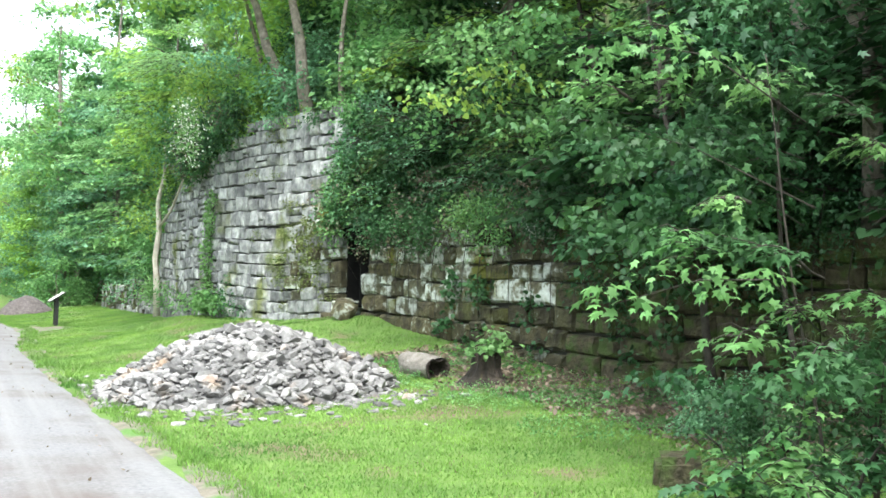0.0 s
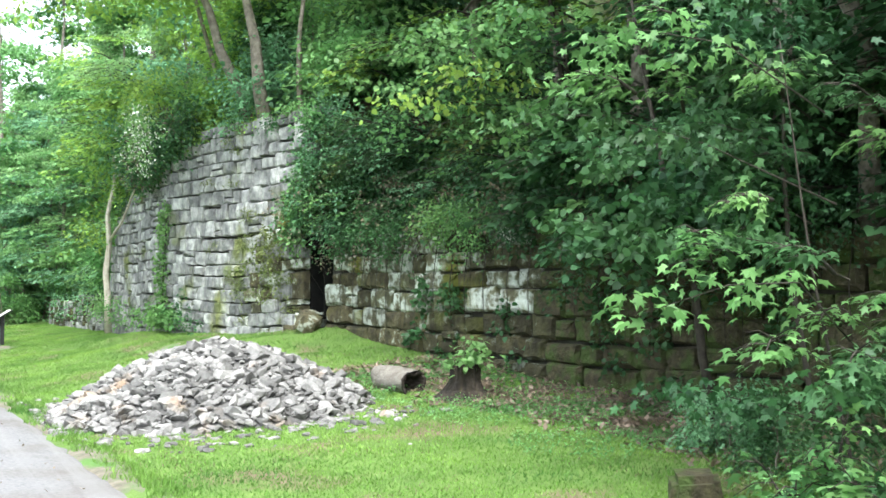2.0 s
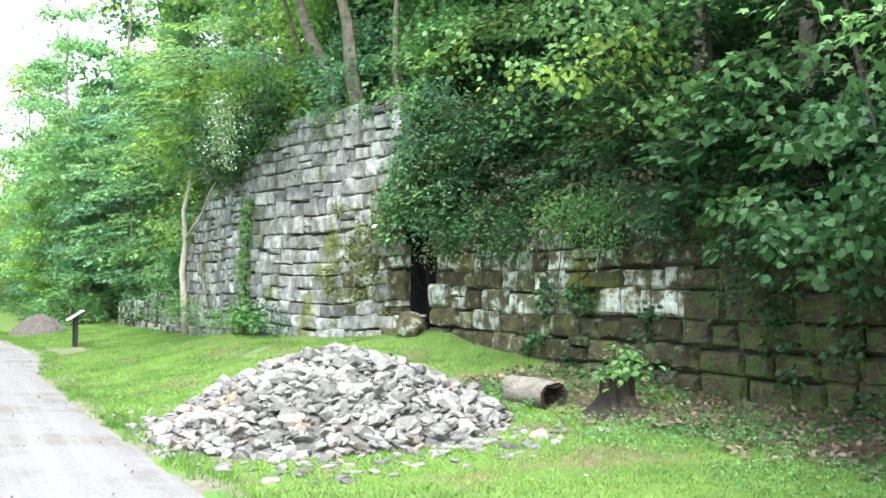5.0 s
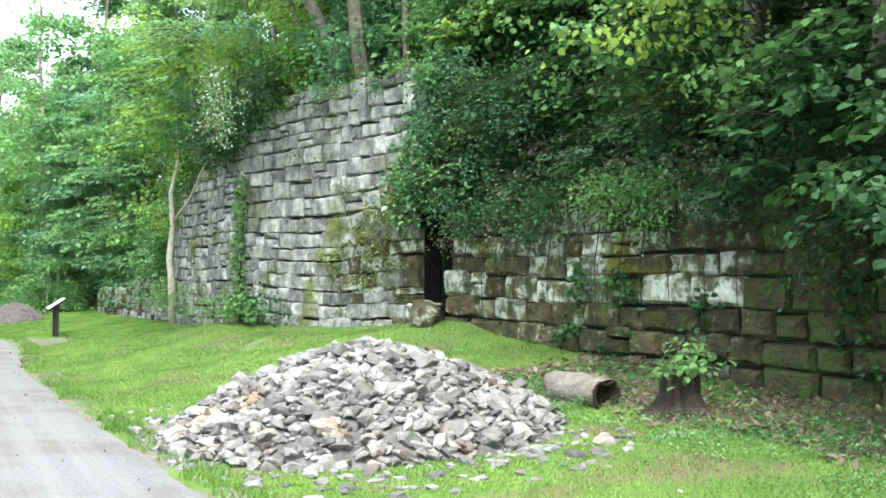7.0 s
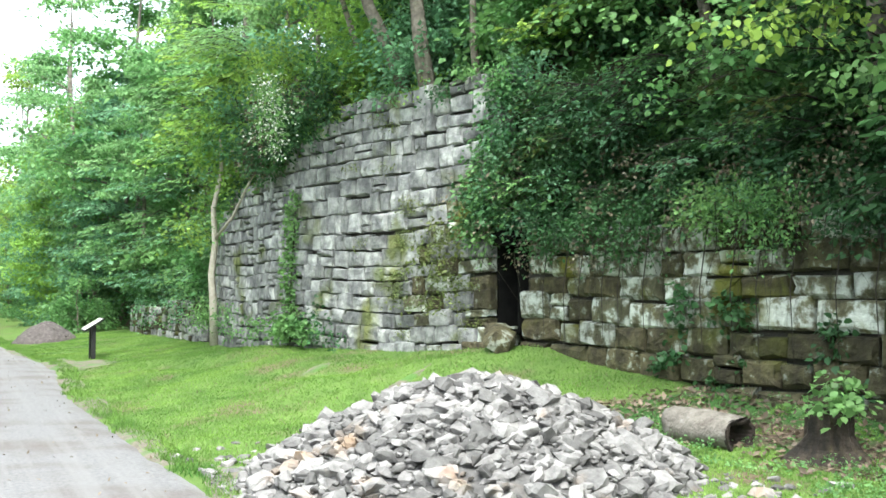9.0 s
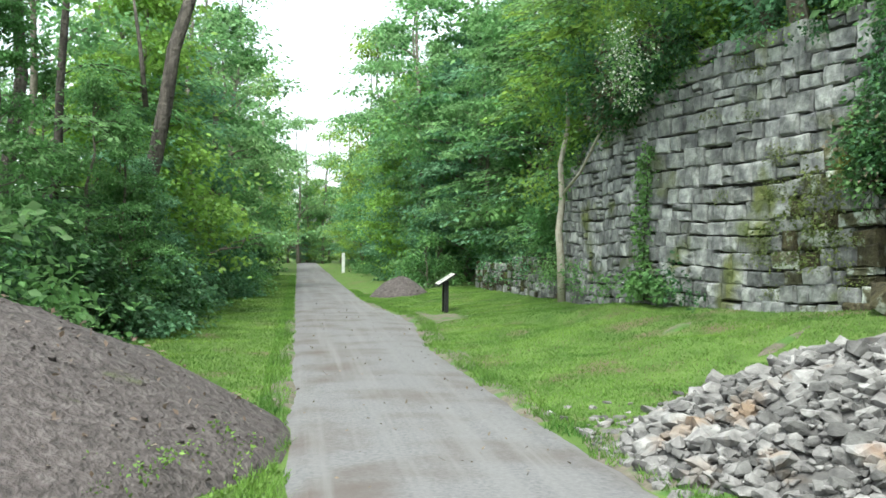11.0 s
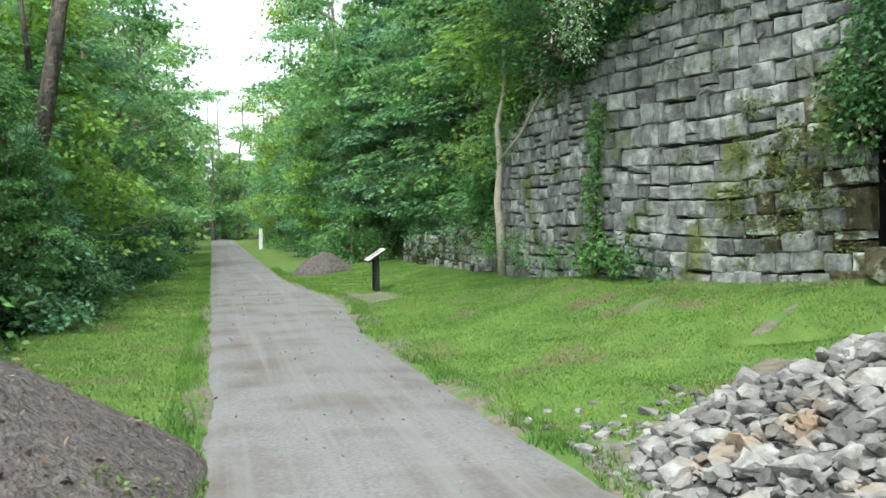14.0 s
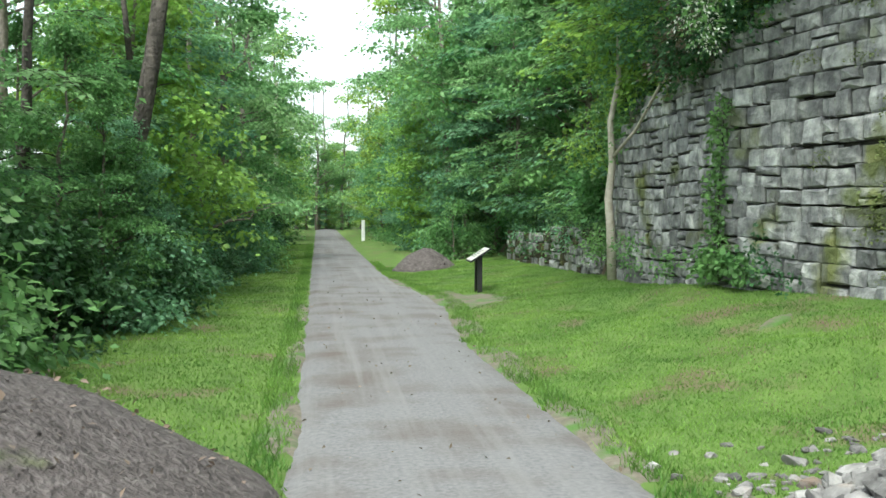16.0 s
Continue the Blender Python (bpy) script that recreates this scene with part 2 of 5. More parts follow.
def lawn(x, y):
    """The height of the ground in front of the wall."""
    w = along(y, FACE)
    bumps = 0.05 * noise.noise((x * 0.6, y * 0.6, 3.0)) + 0.025 * noise.noise((x * 1.7, y * 1.7, 7.0))
    if x < 2.4:
        if x > -0.1:
            return 0.0
        side = sstep(-x, 0.1, 1.2)
        return side * (bumps - 0.06 * sstep(-x, 1.5, 6))
    s = min(1.0, (x - 2.4) / (w - 2.4))
    rise = along(y, FOOT) * s ** 1.3
    # a terrace edge that runs to the wall's foot
    rise += 0.09 * sstep(x - 2.4, 1.2, 3) * math.exp(-((y - 14.6 + 0.35 * (x - 5.8)) / 0.8) ** 2)
    rise -= 0.13 * sstep(x, 4.9, 5.5) * sstep(-x, -7.3, -6.6) * math.exp(-((y - 13.3 + 0.35 * (x - 5.8)) / 0.28) ** 2)
    # low swells in the turf towards the wall
    rise += 0.11 * noise.noise((x * 0.8, y * 0.42 + 0.3 * x, 11.0)) * sstep(x, 3.2, 4.6) * sstep(y, 11, 13.5) * sstep(-y, -27, -22)
    return rise + bumps * sstep(x, 2.4, 3.2)


def terrain(x, y):
    w = along(y, FACE)
    if x <= w + (1.5 if 14.0 < y < 14.9 else 0.2):
        return lawn(min(x, w), y)
    back = x - w - 0.45
    rise = along(y, BANK) + along(y, SLOPE) * min(max(back, 0), 26) * (1 - 0.3 * math.exp(-max(back, 0)))
    return rise + 0.25 * noise.noise((x * 0.35, y * 0.35, 1.0)) * sstep(back, 0, 2)


# ---- ground ----
def build_ground():
    ys = sorted(set([-300, -150, -80, -45, -25, -15] + [-10 + 0.4 * i for i in range(0, 135)] + [45 + 2.5 * i for i in range(25)] + [115, 140, 180, 240, 330, 450]))
    offs = [-330, -200, -120, -70, -45, -32, -25, -20, -17, -15, -13.5, -12.5] + [-11.8 + 0.3 * i for i in range(40)] + [0.16, 0.42, 0.6, 1.0, 1.6, 2.4, 3.5, 5, 7, 10, 14, 19, 25, 32, 50, 90, 180, 330]
    verts, faces, mats = [], [], []
    for y in ys:
        w = along(y, FACE)
        for o in offs:
            x = w + o
            verts.append((x, y, terrain(x, y) - (0.02 if -0.15 < x < 2.45 else 0.0)))
    k = len(offs)
    for j in range(len(ys) - 1):
        for i in range(k - 1):
            a = j * k + i
            faces.append((a, a + 1, a + k + 1, a + k))
            xm, ym = (verts[a][0] + verts[a + k + 1][0]) / 2, (ys[j] + ys[j + 1]) / 2
            bare = xm > along(ym, FACE) + 0.1 or xm < -3.2 + 0.7 * noise.noise((xm * 0.5, ym * 0.5, 4)) or (ym < 11 and xm > along(ym, FACE) - 1.8 + 0.4 * noise.noise((xm, ym, 0)))
            mats.append(1 if bare else 0)
    me = mesh_np("ground", verts, faces, EARTH, True)
    me.materials.append(LITTER)
    for p, m in zip(me.polygons, mats):
        p.material_index = m
    tagged(new("ground", me), "grassy ground rising to the wall with leaf litter below the trees", "ground", kind="structure")


# the trail's edge on the lawn's side
EDGE = [(0, 2.85), (3.5, 2.72), (8, 2.54), (11, 2.4), (14, 2.33), (19, 2.22), (27, 2.32), (34, 2.1), (120, 2.1)]


def build_trail():
    verts, faces = [], []
    ys = [-12 + 0.25 * i for i in range(190)] + [36 + 1.5 * i for i in range(50)]
    cols = 13
    for y in ys:
        left = 0.06 * noise.noise((0, y * 0.9, 2)) + 0.06 * noise.noise((0, y * 3, 5))
        right = along(y, EDGE) + 0.08 * noise.noise((4, y * 0.8, 2)) + 0.07 * noise.noise((4, y * 3, 5))
        right += 0.4 * math.exp(-((y - 24.0) / 4.0) ** 2)
        for i in range(cols):
            s = i / (cols - 1)
            x = left + (right - left) * s
            h = 0.012 + 0.03 * math.sin(math.pi * s) - (0.05 if i in (0, cols - 1) else 0) + (lawn(x, y) if x > 2.4 else 0)
            verts.append((x, y, h))
    for j in range(len(ys) - 1):
        for i in range(cols - 1):
            a = j * cols + i
            faces.append((a, a + 1, a + cols + 1, a + cols))
    tagged(new("trail", mesh_np("trail", verts, faces, GRAVEL, True)), "pale grey crushed-stone trail with worn wheel tracks", "path", kind="structure")


build_ground()
build_trail()
PATCHES = []


def dirt_patch(x0, y0, a, b, turn, mat, label):
    """A thin worn patch of bare earth lying on the lawn."""
    PATCHES.append((x0, y0, a, b, turn))
    v, f = [], []
    n, rings = 30, 6
    for i in range(rings + 1):
        for k in range(n):
            t, q = 2 * math.pi * k / n, i / rings
            e = q * (1 + 0.3 * noise.noise((2 * math.cos(t), 2 * math.sin(t), x0)) + 0.12 * noise.noise((6 * math.cos(t), 6 * math.sin(t), y0)))
            u, w = a * e * math.cos(t), b * e * math.sin(t)
            x, y = x0 + u * math.cos(turn) - w * math.sin(turn), y0 + u * math.sin(turn) + w * math.cos(turn)
            v.append((x, y, lawn(x, y) + 0.022 - 0.04 * q ** 3))
    for i in range(rings):
        for k in range(n):
            f.append((i * n + k, i * n + (k + 1) % n, (i + 1) * n + (k + 1) % n, (i + 1) * n + k))
    tagged(new("dirt_patch", mesh_np("dirt_patch", v, f, mat, True)), label, "dirt patch", kind="structure")


dirt_patch(3.0, 24.6, 0.95, 2.5, 0.1, VERGE, "worn dirt between the trail and the sign")
dirt_patch(5.0, 12.3, 0.5, 0.3, 0.9, VERGE, "thin bare patch in the lawn")
dirt_patch(5.95, 13.85, 0.62, 0.1, 0.55, VERGE, "bare gully in the turf by the wall")
dirt_patch(5.6, 16.4, 0.45, 0.16, 0.6, VERGE, "thin bare patch in the lawn")
dirt_patch(2.75, 9.6, 0.35, 1.7, 0.0, VERGE, "dirt beside the stone heap")
for x, y, a, b in ((2.74, 3.6, 0.2, 1.5), (2.62, 6.4, 0.2, 1.6), (2.42, 13.0, 0.2, 1.6), (2.42, 17.0, 0.24, 1.7), (2.5, 20.4, 0.25, 1.6), (-0.04, 13.6, 0.2, 1.3), (-0.03, 17.6, 0.14, 1.5), (-0.03, 23.0, 0.13, 2.2), (2.2, 30.0, 0.3, 2.4)):
    dirt_patch(x, y, a, b, 0.0, VERGE, "worn dirt edge between trail and grass")


# ---- stone walls ----
def stone_mesh(w, h, d, rng, edge=0.022):
    """A roughly squared stone, its worn face towards -y, from x 0 to w and z 0 to h."""
    c = min(edge, h * 0.2)
    j = lambda a: rng.uniform(-a, a)
    k = [(j(0.015), j(0.018)) for _ in range(4)]
    v = [(0, d, 0), (w, d, 0), (w, d, h), (0, d, h)]
    v += [(0 + k[0][0], c, k[0][1]), (w + k[1][0], c, k[1][1]), (w + k[2][0], c, h + k[2][1]), (k[3][0], c, h + k[3][1])]
    fr = []
    for sx, sz in ((0, 0), (0.5, 0), (1, 0), (1, 0.5), (1, 1), (0.5, 1), (0, 1), (0, 0.5)):
        x = c * rng.uniform(0.5, 1.3) if sx == 0 else w - c * rng.uniform(0.5, 1.3) if sx == 1 else w * rng.uniform(0.35, 0.65)
        z = c * rng.uniform(0.4, 1.2) if sz == 0 else h - c * rng.uniform(0.4, 1.2) if sz == 1 else h * rng.uniform(0.35, 0.65)
        fr.append((x + j(0.014), -rng.uniform(0.0, 0.03), z + j(0.016)))
    v += fr
    v.append((w * rng.uniform(0.3, 0.7), -rng.uniform(0.01, 0.035), h * rng.uniform(0.3, 0.7)))
    f = [(0, 4, 5, 1)[::-1], (1, 5, 6, 2)[::-1], (2, 6, 7, 3)[::-1], (3, 7, 4, 0)[::-1]]
    f += [(4, 5, 9), (4, 9, 8), (5, 10, 9), (5, 11, 10), (5, 6, 11), (6, 12, 11), (6, 13, 12), (6, 7, 13), (7, 14, 13), (7, 15, 14), (7, 4, 15), (4, 8, 15)]
    f += [(8 + i, 8 + (i + 1) % 8, 16) for i in range(8)]
    return v, f


def stone_wall(name, label, y0, y1, course, widths, mat_pick, batter, rng, base_drop=0.25, gaps=(), split=0.0, sway=0.1, flush=False, edge=0.022, ends=()):
    """Courses of single stones along the face line, from the foot to the bank's height; returns the wall."""
    wall = thing(name, label=label, category="stone wall", kind="structure")
    z = min(along(y0, FOOT), along(y1, FOOT)) - base_drop
    top = max(along(y0 + (y1 - y0) * i / 20, BANK) for i in range(21))
    core_v, core_f = [], []
    row = 0
    while z < top:
        h = rng.uniform(*course)
        y = y1 + (rng.uniform(-0.09, 0.05) if flush else rng.uniform(0, 0.3))
        stop = next((q for q, lo, hi in ends if lo < z + h / 2 < hi), y0)
        while y > stop + 0.05:
            w = rng.uniform(*widths)
            if y - w < stop + 0.2:
                w = y - stop
            ym = y - w / 2
            hh = h + (rng.choice((-0.025, 0.025, 0.05)) if rng.random() < 0.5 else 0)
            inside = z + h * 0.5 < along(ym, BANK) + 0.1 and z + h > along(ym, FOOT) - 0.15
            hole = any(a < ym < b and lo < z + h / 2 < hi for a, b, lo, hi in gaps)
            if inside and not hole:
                layers = [(0.0, hh)]
                if split and rng.random() < split and w < 0.6:
                    cut = hh * rng.uniform(0.38, 0.62)
                    layers = [(0.0, cut), (cut, hh - cut)]
                xa, xb = along(y, FACE), along(y - w, FACE)
                ang = math.degrees(math.atan2(-w, xb - xa))
                push = rng.uniform(-0.016, 0.016)
                wave = sway * (noise.noise((ym * 0.33, z * 0.25, 4.0)) + 0.3 * noise.noise((ym * 1.1, z * 0.7, 6.0)))
                lean = batter * (z - along(ym, FOOT))
                tip = math.degrees(math.atan(sway * (noise.noise(((ym - 0.3) * 0.33, z * 0.25, 4.0)) - noise.noise(((ym + 0.3) * 0.33, z * 0.25, 4.0))) / 0.6))
                for dz, lh in layers:
                    v, f = stone_mesh(w - rng.uniform(0.012, 0.034), lh - rng.uniform(0.01, 0.03), 0.34, rng, edge)
                    me = mesh_np("stone", v, f, mat_pick(ym, z, rng))
                    part("stone", me, wall, m=pose(xa + lean + push, y, z + wave + dz, rng.uniform(-1, 1), -tip + rng.uniform(-1.4, 1.4), ang + rng.uniform(-1, 1)))
            y -= w
        z += h
        row += 1
    # the dark rubble core behind the joints
    n = 24
    for i in range(n + 1):
        y = y0 + (y1 - y0) * i / n
        x = along(y, FACE)
        lo, hi = along(y, FOOT) - 0.4, along(y, BANK) - 0.02
        for q in (0.12, 0.5):
            core_v.append((x + q, y, lo))
            core_v.append((x + q + batter * (hi - lo), y, hi))
    for i in range(n):
        a, b = 4 * i, 4 * i + 4
        hollow = any(g[0] < y0 + (y1 - y0) * (i + 0.5) / n < g[1] for g in gaps)
        core_f += [(a, b, b + 1, a + 1), (a + 1, b + 1, b + 3, a + 3)] if not hollow else []
        core_f += [(a + 2, a + 3, b + 3, b + 2)] if not hollow else []
    part("core", mesh_np("core", core_v, core_f, CORE), wall)
    return wall


rng = random.Random(5)
stone_wall("wall_main", "tall grey dry-laid stone wall streaked with lichen and moss", 14.22, 20.0, (0.22, 0.33), (0.25, 0.58), lambda y, z, r: (LICHEN if r.random() < 0.75 else MOSSY) if y < 16.4 and z < 3.0 and r.random() < 0.5 else STONE, 0.035, rng, gaps=((14.1, 14.6, 1.2, 2.3),), split=0.06, sway=0.1, edge=0.026, ends=((14.52, 1.25, 2.3), (14.8, 2.3, 3.1), (14.55, 3.1, 4.0), (14.4, 4.0, 4.6)))
stone_wall("wall_far", "weathered grey stone wall end with small blocks", 20.0, 24.9, (0.2, 0.28), (0.2, 0.5), lambda y, z, r: STONE, 0.03, rng, split=0.15)


def moss_shade_pick(y, z, r):
    # mossy stones, picked darker below y 8.2 to paint in canopy shade
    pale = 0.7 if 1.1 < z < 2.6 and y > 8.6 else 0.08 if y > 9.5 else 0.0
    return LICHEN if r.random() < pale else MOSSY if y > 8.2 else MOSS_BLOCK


stone_wall("wall_mossy", "low wall of large mossy stone blocks", -1.0, 14.14, (0.26, 0.36), (0.34, 0.8), moss_shade_pick, 0.02, rng, split=0.12, sway=0.08, flush=True, edge=0.05)
stone_wall("wall_low", "low ruined stone wall stub in the grass", 26.6, 36.0, (0.17, 0.26), (0.25, 0.6), lambda y, z, r: STONE if r.random() < 0.6 else MOSSY, 0.02, rng, split=0.15)


# ---- plants ----
DIAMOND = np.array([(0, 0, 0), (0.42, -0.3, 0.1), (1, 0, 0), (0.42, 0.3, 0.1)])
DIAMOND_F = [(0, 1, 2), (0, 2, 3)]
HEART = np.array([(0, 0, 0), (0.12, -0.4, 0.05), (0.55, -0.42, 0.05), (1, 0, -0.08), (0.55, 0.42, 0.05), (0.12, 0.4, 0.05)])
HEART_F = [(0, 1, 2), (0, 2, 3), (0, 3, 4), (0, 4, 5)]
MAPLE = np.array([(0, 0, 0), (0.05, -0.3, -0.03), (0.26, -0.2, 0.02), (0.6, -0.46, -0.06), (0.58, -0.16, 0.03), (1.05, 0, -0.12), (0.58, 0.16, 0.03), (0.6, 0.46, -0.06), (0.26, 0.2, 0.02), (0.05, 0.3, -0.03)])
MAPLE_F = [(0, 1, 2), (0, 2, 4), (2, 3, 4), (4, 5, 6), (0, 4, 6), (0, 6, 8), (6, 7, 8), (0, 8, 9)]


def leaves(seed, centres, spread, per, size, flat=0.5, shape=DIAMOND, shape_f=DIAMOND_F, droop=0.35, up=1.0):
    """Leaves in clumps about the centres: arrays of vertices and triangles."""
    g = np.random.default_rng(seed)
    c = np.repeat(np.asarray(centres, float), per, axis=0)
    sp = np.repeat(np.broadcast_to(np.asarray(spread, float), (len(centres),)), per)
    n = len(c)
    off = g.normal(size=(n, 3)) * 0.55
    off[:, 2] *= flat
    off[:, 2] -= 0.35 * flat * (off[:, 0] ** 2 + off[:, 1] ** 2)
    p = c + off * sp[:, None]
    axis = off * (1, 1, 0.3) + g.normal(size=(n, 3)) * 0.45
    axis[:, 2] -= droop
    axis /= np.linalg.norm(axis, axis=1, keepdims=True) + 1e-9
    nor = g.normal(size=(n, 3)) * 0.5 + (0, 0, up)
    side = np.cross(nor, axis)
    side /= np.linalg.norm(side, axis=1, keepdims=True) + 1e-9
    nor = np.cross(axis, side)
    s = size * g.uniform(0.6, 1.3, n)
    k = len(shape)
    v = p[:, None, :] + s[:, None, None] * (shape[None, :, 0:1] * axis[:, None, :] + shape[None, :, 1:2] * side[:, None, :] + shape[None, :, 2:3] * nor[:, None, :])
    f = (np.arange(n) * k)[:, None, None] + np.array(shape_f)[None]
    return v.reshape(-1, 3), f.reshape(-1, 3)


def tube(path, radii, sides=7):
    """A tapered, closed tube along a path: vertices and faces."""
    v, f = [], []
    pts = [Vector(p) for p in path]
    for i, p in enumerate(pts):
        d = (pts[min(i + 1, len(pts) - 1)] - pts[max(i - 1, 0)]).normalized()
        a = d.orthogonal().normalized()
        b = d.cross(a)
        for k in range(sides):
            t = 2 * math.pi * k / sides
            v.append(p + (a * math.cos(t) + b * math.sin(t)) * radii[i] * (1 + 0.12 * math.sin(3 * t + i)))
    for i in range(len(pts) - 1):
        for k in range(sides):
            q = i * sides
            f.append((q + k, q + (k + 1) % sides, q + sides + (k + 1) % sides, q + sides + k))
    f.append(tuple(range(sides))[::-1])
    f.append(tuple(range((len(pts) - 1) * sides, len(pts) * sides)))
    return v, f


def joined(pieces):
    v, f = [], []
    for a, b in pieces:
        o = len(v)
        v += [tuple(q) for q in a]
        f += [tuple(i + o for i in q) for q in b]
    return v, f


def bent(a, b, bend, n=6, r=None):
    """A wavering path from a to b."""
    a, b = Vector(a), Vector(b)
    out = []
    for i in range(n + 1):
        t = i / n
        w = math.sin(math.pi * t)
        out.append(a.lerp(b, t) + Vector((r.uniform(-1, 1), r.uniform(-1, 1), r.uniform(-0.3, 0.6))) * bend * w)
    return out


def make_tree(seed, height, radius, low, leaf, size, clumps, per, trunk_r, lean=(0, 0), bark=None, label="", category="tree", name="tree", group="", spread=0.66, flat=0.3, shape=DIAMOND, shape_f=DIAMOND_F):
    """A tree with its foot at the origin: a tapered trunk with limbs, and a crown of leaf clumps from the height low upwards."""
    r = random.Random(seed)
    root = thing(name, label=label, category=category, group=group)
    top = Vector((lean[0], lean[1], height * 0.93))
    spine = bent((0, 0, -0.3), top, trunk_r * 1.6, 8, r)
    pieces = [tube(spine, [trunk_r * (1.25 if i == 0 else 1) * (1 - 0.85 * i / 8) for i in range(9)], 8)]
    centres, tips = [], []
    while len(centres) < clumps:
        z = low + (height - low) * r.random() ** 0.9
        t = (z - low) / (height - low)
        rad = radius * (0.62 + 0.42 * math.sin(math.pi * min(1, t * 0.95 + 0.12))) * math.sqrt(max(0.04, 1 - t ** 4))
        ang = r.uniform(0, 2 * math.pi)
        rad *= r.uniform(0.7, 1.12)
        tilt = r.uniform(-0.25, 0.75)
        k = min(1, z / top.z)
        for j in range(5):
            q = 0.4 + 0.62 * j / 4
            w = ang + r.gauss(0, 0.2)
            centres.append((top.x * k + rad * q * math.cos(w), top.y * k + rad * q * math.sin(w), z + rad * (tilt * (q - 0.7) - 0.22 * q * q) + r.gauss(0, 0.13)))
        tips.append(centres[-2])
    for c in tips[:: max(1, len(tips) // 18)]:
        k = min(0.9, max(0.12, (c[2] - 0.25 * radius) / (height * 0.93)))
        q = spine[int(k * 8)].lerp(spine[min(8, int(k * 8) + 1)], k * 8 - int(k * 8))
        rr = trunk_r * 0.42 * (1 - 0.6 * k)
        pieces.append(tube(bent(q, c, 0.12 * radius, 4, r), [rr, rr * 0.75, rr * 0.5, rr * 0.3, rr * 0.12], 5))
    v, f = joined(pieces)
    part("trunk", mesh_np("trunk", v, f, bark or BARK, True), root)
    v, f = leaves(seed, centres, [spread * r.uniform(0.6, 1.25) for _ in centres], per, size, flat, shape, shape_f)
    part("crown", mesh_np("crown", v, f, leaf), root)
    return root


def place(root, x, y, turn=0.0, scale=1.0, z=None, sink=0.05):
    """A copy of a plant at a spot on the ground."""
    zz = terrain(x, y) - sink if z is None else z
    return copy_thing(root, pose(x, y, zz, 0, 0, turn) @ Matrix.Diagonal((scale, scale, scale, 1)))


def settle(root, x, y, turn=0.0, scale=1.0, z=None):
    zz = terrain(x, y) - 0.05 if z is None else z
    root.matrix_basis = pose(x, y, zz, 0, 0, turn) @ Matrix.Diagonal((scale, scale, scale, 1))


TRUNK = ramp_mat("dark_bark", [(0.3, (0.05, 0.042, 0.036)), (0.7, (0.15, 0.13, 0.11))], scale=9, detail=9, bump=1.0, bump_scale=18, dist=0.05, streak=((0.03, 0.026, 0.022), 0.45, 0.62), run=(6.0, 6.0, 0.6))
r, g0 = random.Random(11), random.Random(12)
WOOD = "trees of the wood"
TREES = [
    make_tree(21, 13, 3.0, 0.6, LEAF, 0.2, 200, 66, 0.17, (0.5, 0.3), label="tall green broadleaf tree of the dense wood", group=WOOD),
    make_tree(22, 11, 2.7, 0.4, LEAF_BLUE, 0.19, 200, 66, 0.14, (-0.4, 0.5), label="tall bluish-green broadleaf tree of the dense wood", group=WOOD),
    make_tree(23, 15, 3.2, 1.2, LEAF_SKY, 0.21, 200, 66, 0.2, (0.2, -0.6), label="tall green broadleaf tree of the dense wood", group=WOOD),
    make_tree(24, 9.5, 2.6, 0.3, LEAF_PALE, 0.18, 200, 66, 0.12, (-0.3, -0.3), label="light yellow-green young tree at the wood's edge", group=WOOD),
    make_tree(25, 12, 2.9, 0.5, LEAF_DARK, 0.2, 200, 66, 0.16, (0.3, 0.4), label="dark green broadleaf tree of the dense wood", group=WOOD),
]
SHRUBS = [
    make_tree(31, 2.0, 1.15, 0.1, LEAF, 0.13, 62, 46, 0.035, label="dense green shrub under the trees", category="shrub", name="shrub", group="shrubs", spread=0.42, flat=0.6),
    make_tree(32, 1.7, 1.1, 0.05, LEAF_DARK, 0.12, 62, 46, 0.03, label="dark green shrub under the trees", category="shrub", name="shrub", group="shrubs", spread=0.4, flat=0.6),
    make_tree(33, 1.5, 1.0, 0.05, LEAF_BLUE, 0.1, 62, 50, 0.03, label="bluish-green shrub under the trees", category="shrub", name="shrub", group="shrubs", spread=0.38, flat=0.6),
    make_tree(34, 2.3, 1.1, 0.2, LEAF_PALE, 0.12, 56, 46, 0.035, label="light green shrub under the trees", category="shrub", name="shrub", group="shrubs", spread=0.42, flat=0.5),
]

LIGHT_TREES = [
    make_tree(27, 13, 2.9, 0.8, LEAF_SKY, 0.2, 84, 50, 0.15, (0.6, 0.2), label="tall light-crowned tree with sky showing through its leaves", group=WOOD),
    make_tree(28, 12, 2.7, 0.6, LEAF_PALE, 0.18, 84, 48, 0.13, (-0.5, 0.4), label="slender yellow-green tree with an open leafy crown", group=WOOD),
]

# the wood on the trail's left side
first = set()


def put(kinds, i, x, y, turn, scale, z=None):
    """The first of a kind is moved to its spot, the others are copies."""
    if (id(kinds), i) in first:
        place(kinds[i], x, y, turn, scale, z)
    else:
        first.add((id(kinds), i))
        settle(kinds[i], x, y, turn, scale, z)


